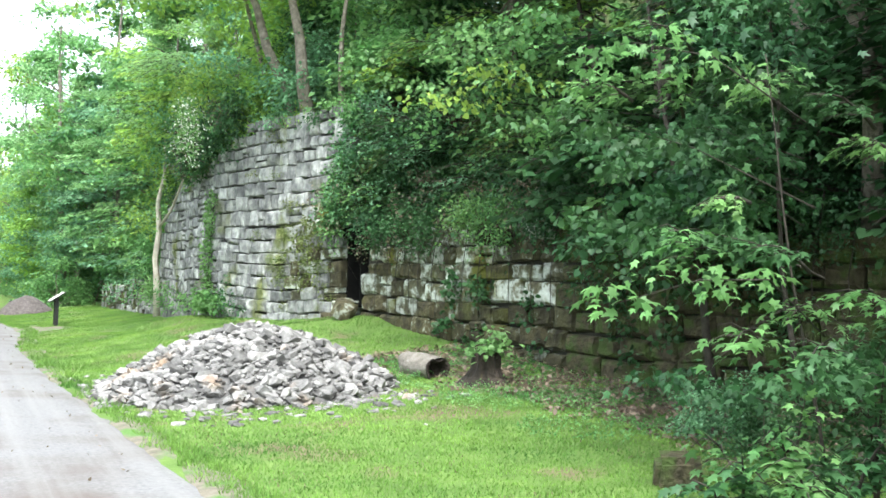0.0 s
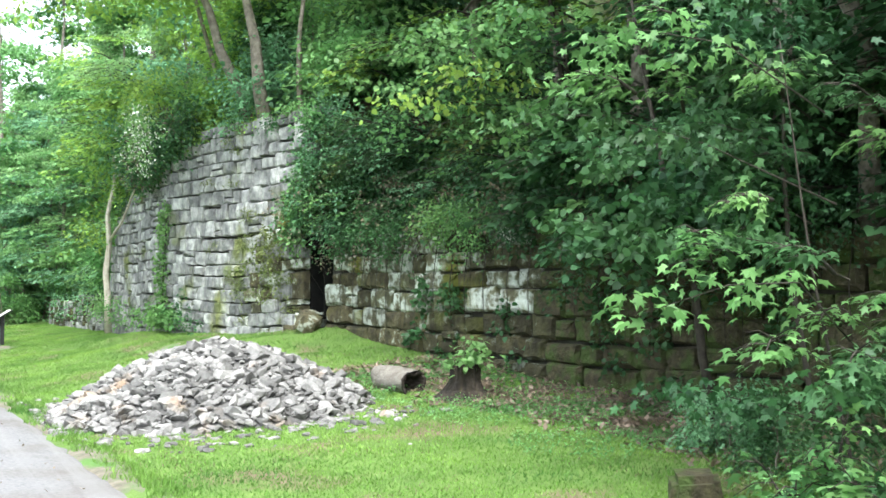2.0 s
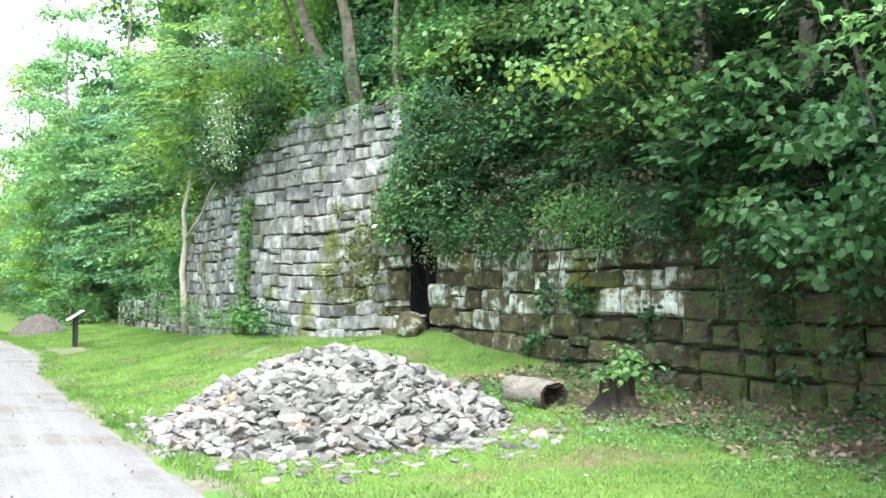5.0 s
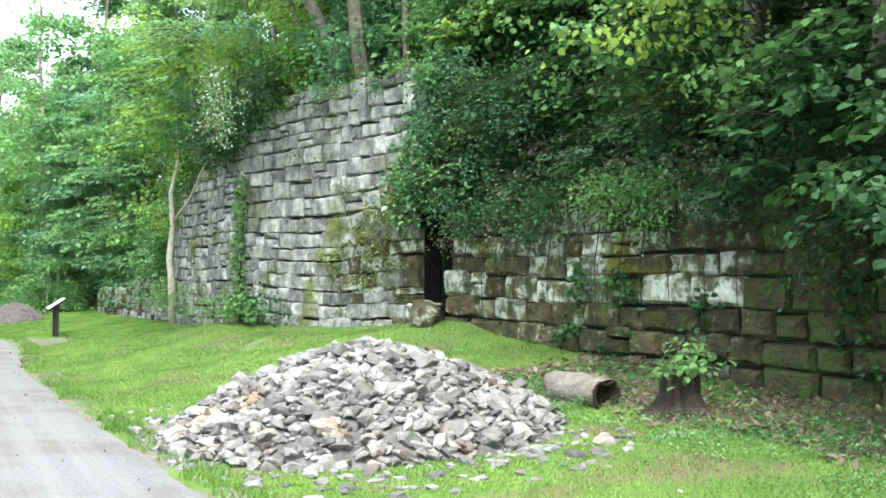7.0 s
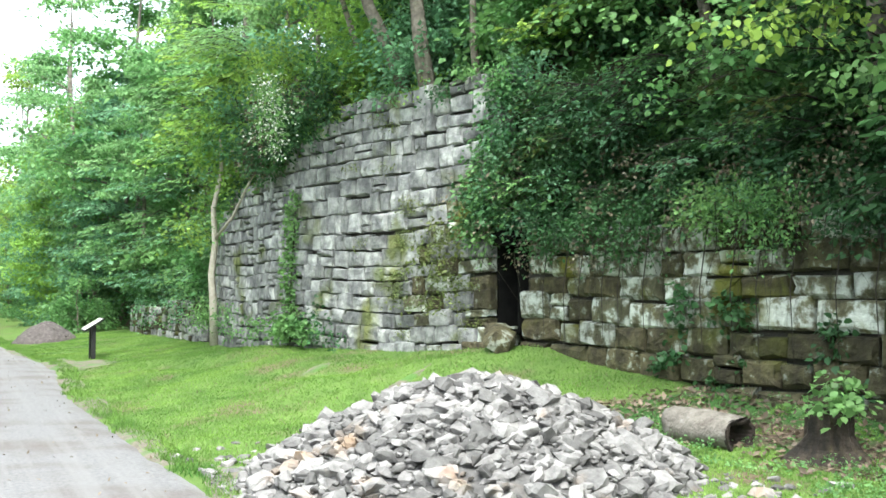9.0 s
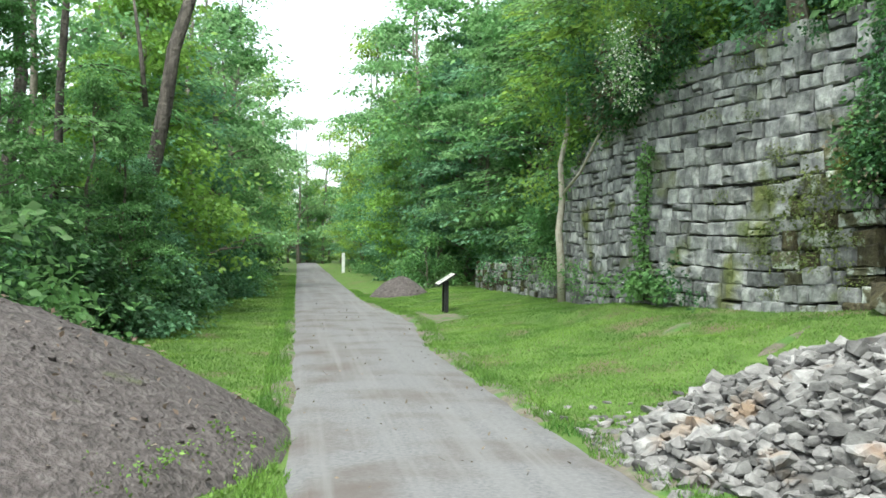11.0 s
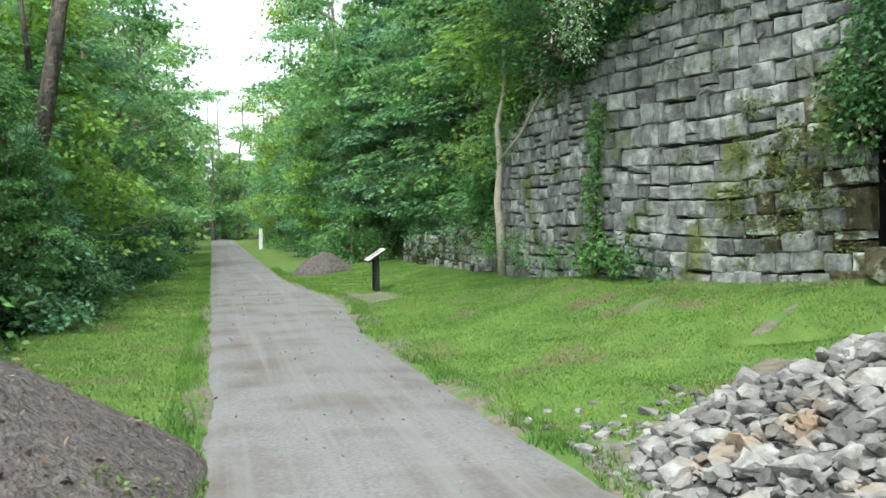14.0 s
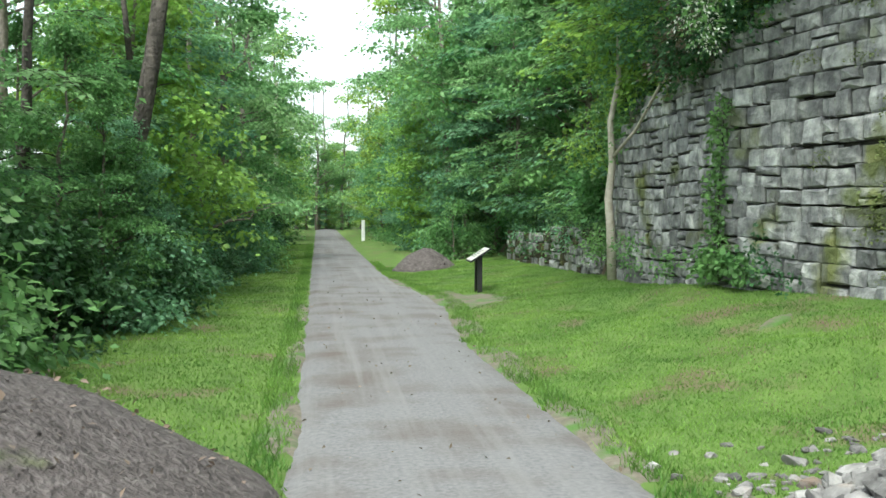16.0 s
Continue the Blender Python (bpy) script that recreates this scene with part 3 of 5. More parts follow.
r.seed(101)
y = 9.0
while y < 96:
    put(TREES if y > 32 else LIGHT_TREES, r.choice((0, 1, 2, 3, 2, 2)) if y > 32 else r.choice((0, 0, 1)), -5.5 + r.uniform(-0.6, 0.5) + 0.02 * y - (0.9 if y < 19 else 0), y, r.uniform(0, 360), r.uniform(0.85, 1.1))
    if 34 < y < 70:
        put(TREES, r.choice((0, 2, 4)), -9.5 + r.uniform(-1, 1), y + r.uniform(-1, 1), r.uniform(0, 360), r.uniform(0.5, 0.62))
    y += r.uniform(4.2, 5.6) * (1 + y / 160)
for i in range(3):
    put(TREES, r.choice((0, 2)), -16 + r.uniform(-1.5, 1.5), 40 + 14 * i, r.uniform(0, 360), 0.9)
for i in range(5):
    put(TREES, r.choice((0, 2, 4)), -12.5 + r.uniform(-1, 1), 3.5 - 5 * i, r.uniform(0, 360), r.uniform(0.9, 1.1))
r.seed(106)
for x, yy, k, sc in ((-2.9, 20.7, 0, 0.36), (-2.75, 21.7, 1, 0.34), (-3.6, 20.6, 0, 0.42), (-3.4, 23.4, 2, 0.45), (-4.6, 18.6, 0, 0.5), (-5.4, 16.2, 2, 0.5), (-3.6, 26.4, 1, 0.5), (-5.6, 21.0, 2, 0.5), (-5.2, 24.4, 0, 0.5), (-6.2, 18.8, 2, 0.45)):
    put(TREES, k, x, yy, r.uniform(0, 360), sc)
for i in range(26):
    put(SHRUBS, r.choice((0, 1, 2)), -4.3 + r.uniform(-1.2, 0.5), 15 + 0.62 * i, r.uniform(0, 360), r.uniform(0.9, 1.25))
y = 13.2
while y < 62:
    put(SHRUBS, r.choice((0, 1, 1, 2)), along(y, [(13, -3.8), (20, -3.0), (30, -2.5), (60, -2.2)]) + r.uniform(-0.45, 0.3), y, r.uniform(0, 360), r.uniform(0.6, 1.15))
    y += r.uniform(0.9, 1.5) * (1 + y / 60)
# the wood on the hillside, past the low wall
r.seed(102)
y = 26.5
while y < 100:
    edge = along(y, [(26, 9.0), (31, 8.6), (37, 7.2), (45, 5.9), (70, 5.6), (100, 5.0)])
    put(TREES, r.choice((0, 1, 1, 2, 1, 2)), edge + r.uniform(-0.3, 0.5), y, r.uniform(0, 360), r.uniform(0.85, 1.05))
    put(TREES, r.choice((0, 1, 2)), edge + 4 + r.uniform(-0.5, 1), y + r.uniform(-1, 1), r.uniform(0, 360), r.uniform(1.0, 1.2))
    if y < 60:
        put(TREES, r.choice((0, 2)), edge + 8.5 + r.uniform(-0.5, 1), y + r.uniform(-1, 1), r.uniform(0, 360), r.uniform(1, 1.15))
    y += r.uniform(2.7, 3.6) * (1 + y / 150)
for i in range(14):
    yy = 26.8 + 1.05 * i
    put(SHRUBS, r.choice((0, 2, 1, 0)), along(yy, FACE) + 1.0 + r.uniform(0, 0.7), yy, r.uniform(0, 360), r.uniform(0.7, 1.1))
for i in range(12):
    yy = 38 + 2.2 * i
    put(SHRUBS, r.choice((0, 2, 0)), 4.9 + r.uniform(-0.3, 0.6), yy, r.uniform(0, 360), r.uniform(0.7, 1.0))
# trees that close the trail far ahead
r.seed(103)
for x, yy, s in ((-1, 112, 0.6), (3.5, 110, 0.8), (1.2, 120, 0.8), (-5, 108, 1), (7, 106, 1), (0.4, 104, 0.4), (2.6, 103, 0.45), (1.1, 108, 0.72), (3.2, 106, 0.7), (-0.8, 106, 0.75), (2.0, 113, 0.9), (-2.8, 58, 0.7), (-3.0, 66, 0.75), (-2.6, 75, 0.75), (-2.2, 85, 0.7), (-3.7, 27, 0.85), (-3.5, 35, 0.95), (-3.3, 43, 1.0), (5.3, 48, 0.95), (5.1, 56, 0.9), (4.9, 62, 0.7), (4.6, 74, 0.7), (4.4, 88, 0.65)):
    put(TREES, r.choice((0, 1, 3)), x, yy, r.uniform(0, 360), s)
r.seed(104)
for x, yy, k, s in ((-4.3, 38, 2, 1.2), (-4.1, 48, 2, 1.25), (-3.8, 58, 2, 1.2), (-3.6, 70, 0, 1.3), (-4.6, 29, 2, 1.0), (9.4, 29, 2, 1.2), (8.8, 33, 0, 1.3), (8.0, 37, 2, 1.25), (7.2, 42, 0, 1.35), (6.6, 48, 2, 1.3), (6.2, 56, 2, 1.3), (6.0, 65, 0, 1.4), (5.6, 76, 2, 1.3), (5.3, 90, 2, 1.2)):
    put(TREES, k, x, yy, r.uniform(0, 360), s)
r.seed(107)
for x, yy, k, sc in ((-2.9, 33, 0, 1.0), (-3.0, 41, 0, 1.15), (-3.3, 52, 0, 1.3), (-3.6, 64, 0, 1.4), (-3.2, 78, 1, 1.3), (5.6, 46, 0, 1.25), (5.8, 54, 0, 1.3), (5.6, 66, 1, 1.4), (5.2, 80, 0, 1.4), (-3.4, 92, 0, 1.3), (0.2, 103, 0, 1.25), (2.6, 105, 1, 1.3), (4.4, 102, 0, 1.3), (-1.8, 104, 0, 1.3), (1.4, 112, 0, 1.4)):
    put(LIGHT_TREES, k, x, yy, r.uniform(0, 360), sc)
# tall trees whose high crowns shade the bank
CANOPY = [make_tree(26, 12, 3.4, 5.0, LEAF_DARK, 0.2, 150, 80, 0.17, (-0.8, 0.2), label="tall tree with a high spreading crown to shade the bank", group=WOOD)]
# the last two are unseen, added off the bank only to block light
for x, yy, s in ((9.9, 9.6, 0.9), (10.0, 5.4, 0.95), (10.2, 1.4, 0.95), (10.0, -2.6, 1.0), (10.6, 13.2, 0.8), (9.6, 3.3, 1.0), (9.7, 7.5, 0.95), (9.9, -0.8, 1.0), (6.6, -4.2, 0.9), (8.2, -5.6, 1.0)):
    put(CANOPY, 0, x, yy, r.uniform(-30, 30), s)
# behind and above the walls
for x, yy, k, s in ((10.6, 24, 3, 0.85), (12.2, 20.5, 0, 0.9), (13.5, 16, 4, 0.95), (14, 11.5, 2, 0.9), (13.6, 7, 4, 0.95), (14.2, 2.5, 0, 0.95), (13.4, -2, 4, 0.9), (16.5, 14, 0, 1), (17, 5, 2, 1), (9.4, 22.2, 3, 0.62), (10.6, 17.8, 1, 0.6), (12, -6, 1, 0.9), (11.5, 13.5, 4, 0.62), (11.8, 9, 0, 0.6), (12, 4.6, 4, 0.62)):
    put(TREES, k, x, yy, r.uniform(0, 360), s)
for i in range(34):
    yy = -2.5 + 0.52 * i
    if 13.7 < yy < 15.5:
        continue
    # nearer than y 10 only dark shrubs, to paint in the bank's shade
    put(SHRUBS, r.choice((0, 1, 1, 2, 1)) if yy > 10 else 1, along(yy, FACE) + 0.5 + r.uniform(0, 0.5), yy, r.uniform(0, 360), r.uniform(0.55, 0.95))
for i in range(20):
    yy = -2.5 + 0.9 * i
    if 13.7 < yy < 15.5:
        yy -= 1.8
    # dark kind alone below y 8, again shade by leaf colour
    put(SHRUBS, r.choice((0, 1, 2, 1)) if yy > 8 else 1, along(yy, FACE) + 2.1 + r.uniform(0, 0.7), yy, r.uniform(0, 360), r.uniform(0.8, 1.25))
for i in range(12):
    yy = g0.uniform(14.7, 17.6)
    put(SHRUBS, r.choice((0, 1, 2)), along(yy, FACE) + g0.uniform(0.9, 2.9), yy, r.uniform(0, 360), r.uniform(0.8, 1.2))
for i in range(18):
    yy = g0.uniform(13.5, 21)
    put(SHRUBS, r.choice((0, 1, 2, 3)), along(yy, FACE) + g0.uniform(1.2, 4.6), yy, r.uniform(0, 360), r.uniform(0.8, 1.3))
for i in range(9):
    yy = 18.4 + 0.72 * i
    put(SHRUBS, r.choice((3, 3, 0, 1)), along(yy, FACE) + 0.55 + r.uniform(0, 0.4), yy, r.uniform(0, 360), r.uniform(0.6, 0.9))


# ---- the rubble pile ----
def hull(points, mat, name):
    bm = bmesh.new()
    for p in points:
        bm.verts.new(p)
    bmesh.ops.convex_hull(bm, input=bm.verts)
    bmesh.ops.delete(bm, geom=[v for v in bm.verts if not v.link_faces], context="VERTS")
    me = bpy.data.meshes.new(name)
    bm.to_mesh(me)
    bm.free()
    me.materials.append(mat)
    return me


def chunk(rr, mat, name="rubble_stone"):
    """An angular lump of broken stone about 1 m across."""
    pts = []
    sx, sy, sz = rr.uniform(0.75, 1.1), rr.uniform(0.55, 0.85), rr.uniform(0.35, 0.6)
    for _ in range(19):
        d = Vector((rr.gauss(0, 1), rr.gauss(0, 1), rr.gauss(0, 1))).normalized()
        q = max(abs(d.x), abs(d.y), abs(d.z)) ** 0.85
        pts.append((d.x / q * sx * 0.5, d.y / q * sy * 0.5, d.z / q * sz * 0.5))
    return hull(pts, mat, name)


PILE = (4.4, 9.2, 1.95, 1.75, math.radians(-38), 0.97)


def pile_height(x, y):
    px, py, a, b, ang, h = PILE
    u = (x - px) * math.cos(ang) + (y - py) * math.sin(ang)
    w = -(x - px) * math.sin(ang) + (y - py) * math.cos(ang)
    d = math.sqrt((u / a) ** 2 + (w / b) ** 2)
    if d >= 1:
        return 0.0
    return h * (1 - d) ** 0.82 * (1 - 0.12 * math.exp(-d * d * 18)) + 0.07 * noise.noise((x * 1.6, y * 1.6, 9)) * (1 - d) ** 0.5


def build_pile():
    rr = random.Random(8)
    px, py, a, b, ang, h = PILE
    pile = thing("rubble_pile", px, py, 0, "large heap of pale grey and buff broken stones on the grass", "rubble pile")
    inv = Matrix.Translation((-px, -py, 0))
    v, f = [], []
    n, rings = 40, 12
    for i in range(rings + 1):
        for k in range(n):
            t = 2 * math.pi * k / n
            q = i / rings
            u, w = a * q * math.cos(t), b * q * math.sin(t)
            x, y = px + u * math.cos(ang) - w * math.sin(ang), py + u * math.sin(ang) + w * math.cos(ang)
            v.append((x - px, y - py, lawn(x, y) + pile_height(x, y) - 0.05))
    for i in range(rings):
        for k in range(n):
            f.append((i * n + k, i * n + (k + 1) % n, (i + 1) * n + (k + 1) % n, (i + 1) * n + k))
    part("mound", mesh_np("mound", v, f, RUBBLE, False), pile)
    kinds = [chunk(rr, RUBBLE) for _ in range(14)]
    rest_v, rest_f = [], []
    made = 0
    for i in range(3300):
        q, t = rr.random() ** 0.55, rr.uniform(0, 2 * math.pi)
        u, w = a * q * math.cos(t), b * q * math.sin(t)
        x, y = px + u * math.cos(ang) - w * math.sin(ang), py + u * math.sin(ang) + w * math.cos(ang)
        s = min(0.27, max(0.06, rr.lognormvariate(math.log(0.1), 0.42)))
        z = lawn(x, y) + pile_height(x, y) - 0.05 + s * 0.12 + rr.uniform(-0.01, 0.03)
        m = pose(x - px, y - py, z, rr.uniform(-35, 35), rr.uniform(-35, 35), rr.uniform(0, 360)) @ Matrix.Diagonal((s, s, s, 1))
        me = rr.choice(kinds)
        near = (x - 2.4) * 0.5 + (y - 7.0) * 0.6 < 1.55
        if near and s > 0.105 and made < 300:
            made += 1
            part("stone", me, pile, m=m)
        else:
            o = len(rest_v)
            rest_v += [tuple(m @ q.co) for q in me.vertices]
            rest_f += [tuple(o + j for j in p.vertices) for p in me.polygons]
    ob = part("stone_fill", mesh_np("stone_fill", rest_v, rest_f, RUBBLE), pile)
    tagged(ob, kind="stuff")
    # stones strewn in the grass about the heap
    sv, sf = [], []
    for i in range(620):
        t = rr.uniform(0, 2 * math.pi)
        q = 1.0 + abs(rr.gauss(0, 0.3))
        if math.cos(t) > 0.2 and math.sin(t) > 0:
            continue
        u, w = a * q * math.cos(t), b * q * math.sin(t)
        x, y = px + u * math.cos(ang) - w * math.sin(ang), py + u * math.sin(ang) + w * math.cos(ang)
        if x < 2.5:
            continue
        s = min(0.2, max(0.05, rr.lognormvariate(math.log(0.085), 0.4)))
        me = rr.choice(kinds)
        m = pose(x, y, lawn(x, y) + s * 0.05, rr.uniform(-15, 15), rr.uniform(-15, 15), rr.uniform(0, 360)) @ Matrix.Diagonal((s, s, s, 1))
        o = len(sv)
        sv += [tuple(m @ q.co) for q in me.vertices]
        sf += [tuple(o + j for j in p.vertices) for p in me.polygons]
    tagged(new("strewn_stones", mesh_np("strewn_stones", sv, sf, RUBBLE)), "pale broken stones strewn in the grass around the heap", "stones", kind="stuff")


build_pile()


# ---- heaps of dirt ----
def dirt_heap(x0, y0, a, b, h, seed, label, name="dirt_heap"):
    rr = random.Random(seed)
    v, f = [], []
    n, rings = 56, 22
    for i in range(rings + 1):
        for k in range(n):
            t, q = 2 * math.pi * k / n, i / rings
            e = 1 + 0.07 * noise.noise((2 * math.cos(t), 2 * math.sin(t), seed))
            x, y = x0 + a * q * e * math.cos(t), y0 + b * q * e * math.sin(t)
            z = h * (1 - q ** 1.35) * (1 if q < 1 else 0) + (0.1 * noise.noise((x * 1.3, y * 1.3, seed)) + 0.035 * noise.noise((x * 5, y * 5, seed))) * (1 - q ** 4)
            v.append((x - x0, y - y0, lawn(x, y) + z - (0.06 if i == rings else 0)))
    for i in range(rings):
        for k in range(n):
            f.append((i * n + k, i * n + (k + 1) % n, (i + 1) * n + (k + 1) % n, (i + 1) * n + k))
    ob = thing(name, x0, y0, 0, label, "dirt heap")
    part("mound", mesh_np("mound", v, f, DIRT, True), ob)
    # clods and pebbles on its skin
    cv, cf = [], []
    kinds = [chunk(rr, DIRT, "clod") for _ in range(5)]
    for _ in range(int(160 * a * b)):
        t, q = rr.uniform(0, 2 * math.pi), math.sqrt(rr.random()) * 0.97
        x, y = x0 + a * q * math.cos(t), y0 + b * q * math.sin(t)
        z = lawn(x, y) + h * (1 - q ** 1.35) + (0.1 * noise.noise((x * 1.3, y * 1.3, seed)) + 0.035 * noise.noise((x * 5, y * 5, seed))) * (1 - q ** 4)
        s = rr.uniform(0.012, 0.035) + 0.06 * rr.random() ** 9
        m = pose(x - x0, y - y0, z, rr.uniform(-40, 40), rr.uniform(-40, 40), rr.uniform(0, 360)) @ Matrix.Diagonal((s, s, s, 1))
        o = len(cv)
        me = rr.choice(kinds)
        cv += [tuple(m @ q2.co) for q2 in me.vertices]
        cf += [tuple(o + j for j in p.vertices) for p in me.polygons]
    tagged(part("crumbled_dirt", mesh_np("crumbled_dirt", cv, cf, DIRT), ob), kind="stuff")


dirt_heap(-2.5, 10.5, 2.6, 3.1, 1.2, 3, "large brown heap of bare dirt beside the trail")
dirt_heap(3.35, 34.8, 0.95, 0.95, 0.62, 6, "small brown heap of bare dirt by the trail")


def box(name, sx, sy, sz, mat, bevel=0.006):
    bm = bmesh.new()
    bmesh.ops.create_cube(bm, size=1)
    bmesh.ops.scale(bm, vec=(sx, sy, sz), verts=bm.verts)
    if bevel:
        bmesh.ops.bevel(bm, geom=bm.edges[:], offset=bevel, segments=2, affect="EDGES")
    me = bpy.data.meshes.new(name)
    bm.to_mesh(me)
    bm.free()
    me.materials.append(mat)
    return me


# ---- log, stump and block ----
def build_log():
    rr = random.Random(2)
    a, b = Vector((6.72, 9.35, 0)), Vector((6.8, 8.5, 0))
    for p in (a, b):
        p.z = lawn(p.x, p.y) + 0.12
    log = thing("log", a.x, a.y, a.z, "short weathered log with a dark hollow end in the grass", "log")
    d = b - a
    path = [d * t for t in (0, 0.08, 0.3, 0.55, 0.8, 0.97)]
    v, f = tube(path, [0.155, 0.165, 0.162, 0.17, 0.168, 0.172], 18)
    f.pop()
    part("bark", mesh_np("bark", v, f, LOG, True), log)
    # the rotten end: a rim with a sunken heart
    e = d.normalized()
    s, u = e.cross(Vector((0, 0, 1))).normalized(), Vector((0, 0, 1))
    ev, ef = [], []
    for q, back in ((0.178, -0.02), (0.18, 0.02), (0.15, 0.015), (0.12, -0.08), (0.08, -0.16), (0.0, -0.2)):
        for k in range(18):
            t = 2 * math.pi * k / 18
            w = q * (1 - (0.35 if k in (4, 5) and 0.05 < q else 0)) * (1 + 0.06 * math.sin(5 * t))
            ev.append(d * 0.97 + e * (back + 0.012 * math.sin(7 * t)) + s * w * math.cos(t) + u * w * math.sin(t))
    for i in range(5):
        for k in range(18):
            ef.append((i * 18 + k, i * 18 + (k + 1) % 18, (i + 1) * 18 + (k + 1) % 18, (i + 1) * 18 + k))
    part("rotten_end", mesh_np("rotten_end", ev, ef, DARK_WOOD), log, "dark rotten log end")


def build_stump():
    rr = random.Random(4)
    x, y = 7.16, 7.84
    z = lawn(x, y)
    st = thing("tree_stump", x, y, z, "old rotting tree stump with leafy sprouts and flared roots", "tree stump")
    v, f = [], []
    n = 24
    for h, q in ((-0.08, 0.36), (0.03, 0.27), (0.1, 0.21), (0.22, 0.19), (0.33, 0.185), (0.43, 0.175)):
        for k in range(n):
            t = 2 * math.pi * k / n
            root = 1 + (0.35 * max(0, math.cos(2.5 * t)) ** 2 if h < 0.15 else 0.16 * noise.noise((4 * math.cos(t), 4 * math.sin(t), h)) + 0.08 * math.sin(7 * t))
            top = 0.09 * noise.noise((3 * math.cos(t), 3 * math.sin(t), 1)) if h > 0.4 else 0.0
            v.append((q * root * math.cos(t), q * root * math.sin(t), h + top))
    for i in range(5):
        for k in range(n):
            f.append((i * n + k, i * n + (k + 1) % n, (i + 1) * n + (k + 1) % n, (i + 1) * n + k))
    v.append((0, 0, 0.3))
    f += [(5 * n + k, 5 * n + (k + 1) % n, len(v) - 1) for k in range(n)]
    part("wood", mesh_np("wood", v, f, STUMP), st)
    cs = [(rr.uniform(-0.25, 0.2), rr.uniform(-0.3, 0.2), rr.uniform(0.38, 0.7)) for _ in range(18)]
    a, b = leaves(44, cs, 0.12, 13, 0.075, 0.7, HEART, HEART_F)
    tagged(part("sprout_foliage", mesh_np("sprout_foliage", a, b, LEAF), st, "bright green leafy sprouts"), kind="stuff")


def build_block():
    rr = random.Random(6)
    x, y = 5.78, 2.28
    me = box("stone_block", 0.36, 0.32, 0.27, MOSS_BLOCK, 0.05)
    for q in me.vertices:
        q.co += Vector((noise.noise(q.co * 6), noise.noise(q.co * 6 + Vector((5, 0, 0))), noise.noise(q.co * 6 + Vector((0, 5, 0))))) * 0.035
    ob = new("stone_block", me)
    ob.matrix_world = pose(x, y, lawn(x, y) + 0.1, 3, -4, -38)
    tagged(ob, "brown moss-grown stone block lying in the grass", "stone block")
    # fallen stone at the mouth of the hole
    fallen = new("fallen_stone", chunk(rr, MOSSY, "fallen_stone"))
    fallen.matrix_world = pose(7.62, 14.3, lawn(7.62, 14.3) + 0.13, 8, -12, 60) @ Matrix.Diagonal((0.75, 0.6, 0.7, 1))
    tagged(fallen, "tilted mossy stone fallen at the foot of the wall", "stone")


build_log()
build_stump()
build_block()


# ---- sign and posts ----
def build_sign():
    x, y = 3.58, 26.0
    z = lawn(x, y)
    sign = thing("trail_sign", x, y, z, "low wayside sign with a slanted pale panel on black posts", "sign")
    tilt = pose(0, 0, 0.78, 0, -33, 0)
    for s in (-0.2, 0.2):
        part("post", box("post", 0.09, 0.09, 0.86, BLACK), sign, m=pose(0.0, s, 0.33))
    part("frame", box("frame", 0.5, 0.72, 0.035, BLACK), sign, m=tilt)
    panel = part("panel", box("panel", 0.45, 0.67, 0.012, PANEL, 0.003), sign, "pale printed panel", m=tilt @ pose(0, 0, 0.02))
    for i in range(5):
        part("text_bar", box("text_bar", 0.018, 0.42 - 0.05 * (i % 2), 0.003, BLACK, 0), panel, m=pose(0.12 - 0.055 * i, 0.06, 0.0085))


def build_posts():
    z = lawn(2.95, 66)
    p = thing("marker_post", 2.95, 66, z, "white painted wooden marker post beside the trail", "post")
    part("shaft", box("shaft", 0.2, 0.2, 1.25, WHITE, 0.02), p, m=pose(0, 0, 0.55))
    part("cap", box("cap", 0.24, 0.24, 0.06, WHITE, 0.02), p, m=pose(0, 0, 1.2))
    v, f = tube([(0, 0, -0.5), (0, 0, 5), (0.02, 0, 9)], [0.15, 0.13, 0.11], 10)
    u = thing("utility_pole", -2.0, 62, 0, "pale weathered wooden utility pole among the trees", "pole")
    part("pole", mesh_np("pole", v, f, PALE_BARK, True), u)


build_sign()
build_posts()


# ---- trunks that stand out ----
r.seed(105)

def bare_tree(name, label, paths, mat, foot, sides=9):
    ob = thing(name, *foot, label, "tree")
    for i, (pts, radii) in enumerate(paths):
        v, f = tube([Vector(p) - Vector(foot) for p in pts], radii, sides)
        part("trunk" if i == 0 else "limb", mesh_np("trunk", v, f, mat, True), ob)
    return ob


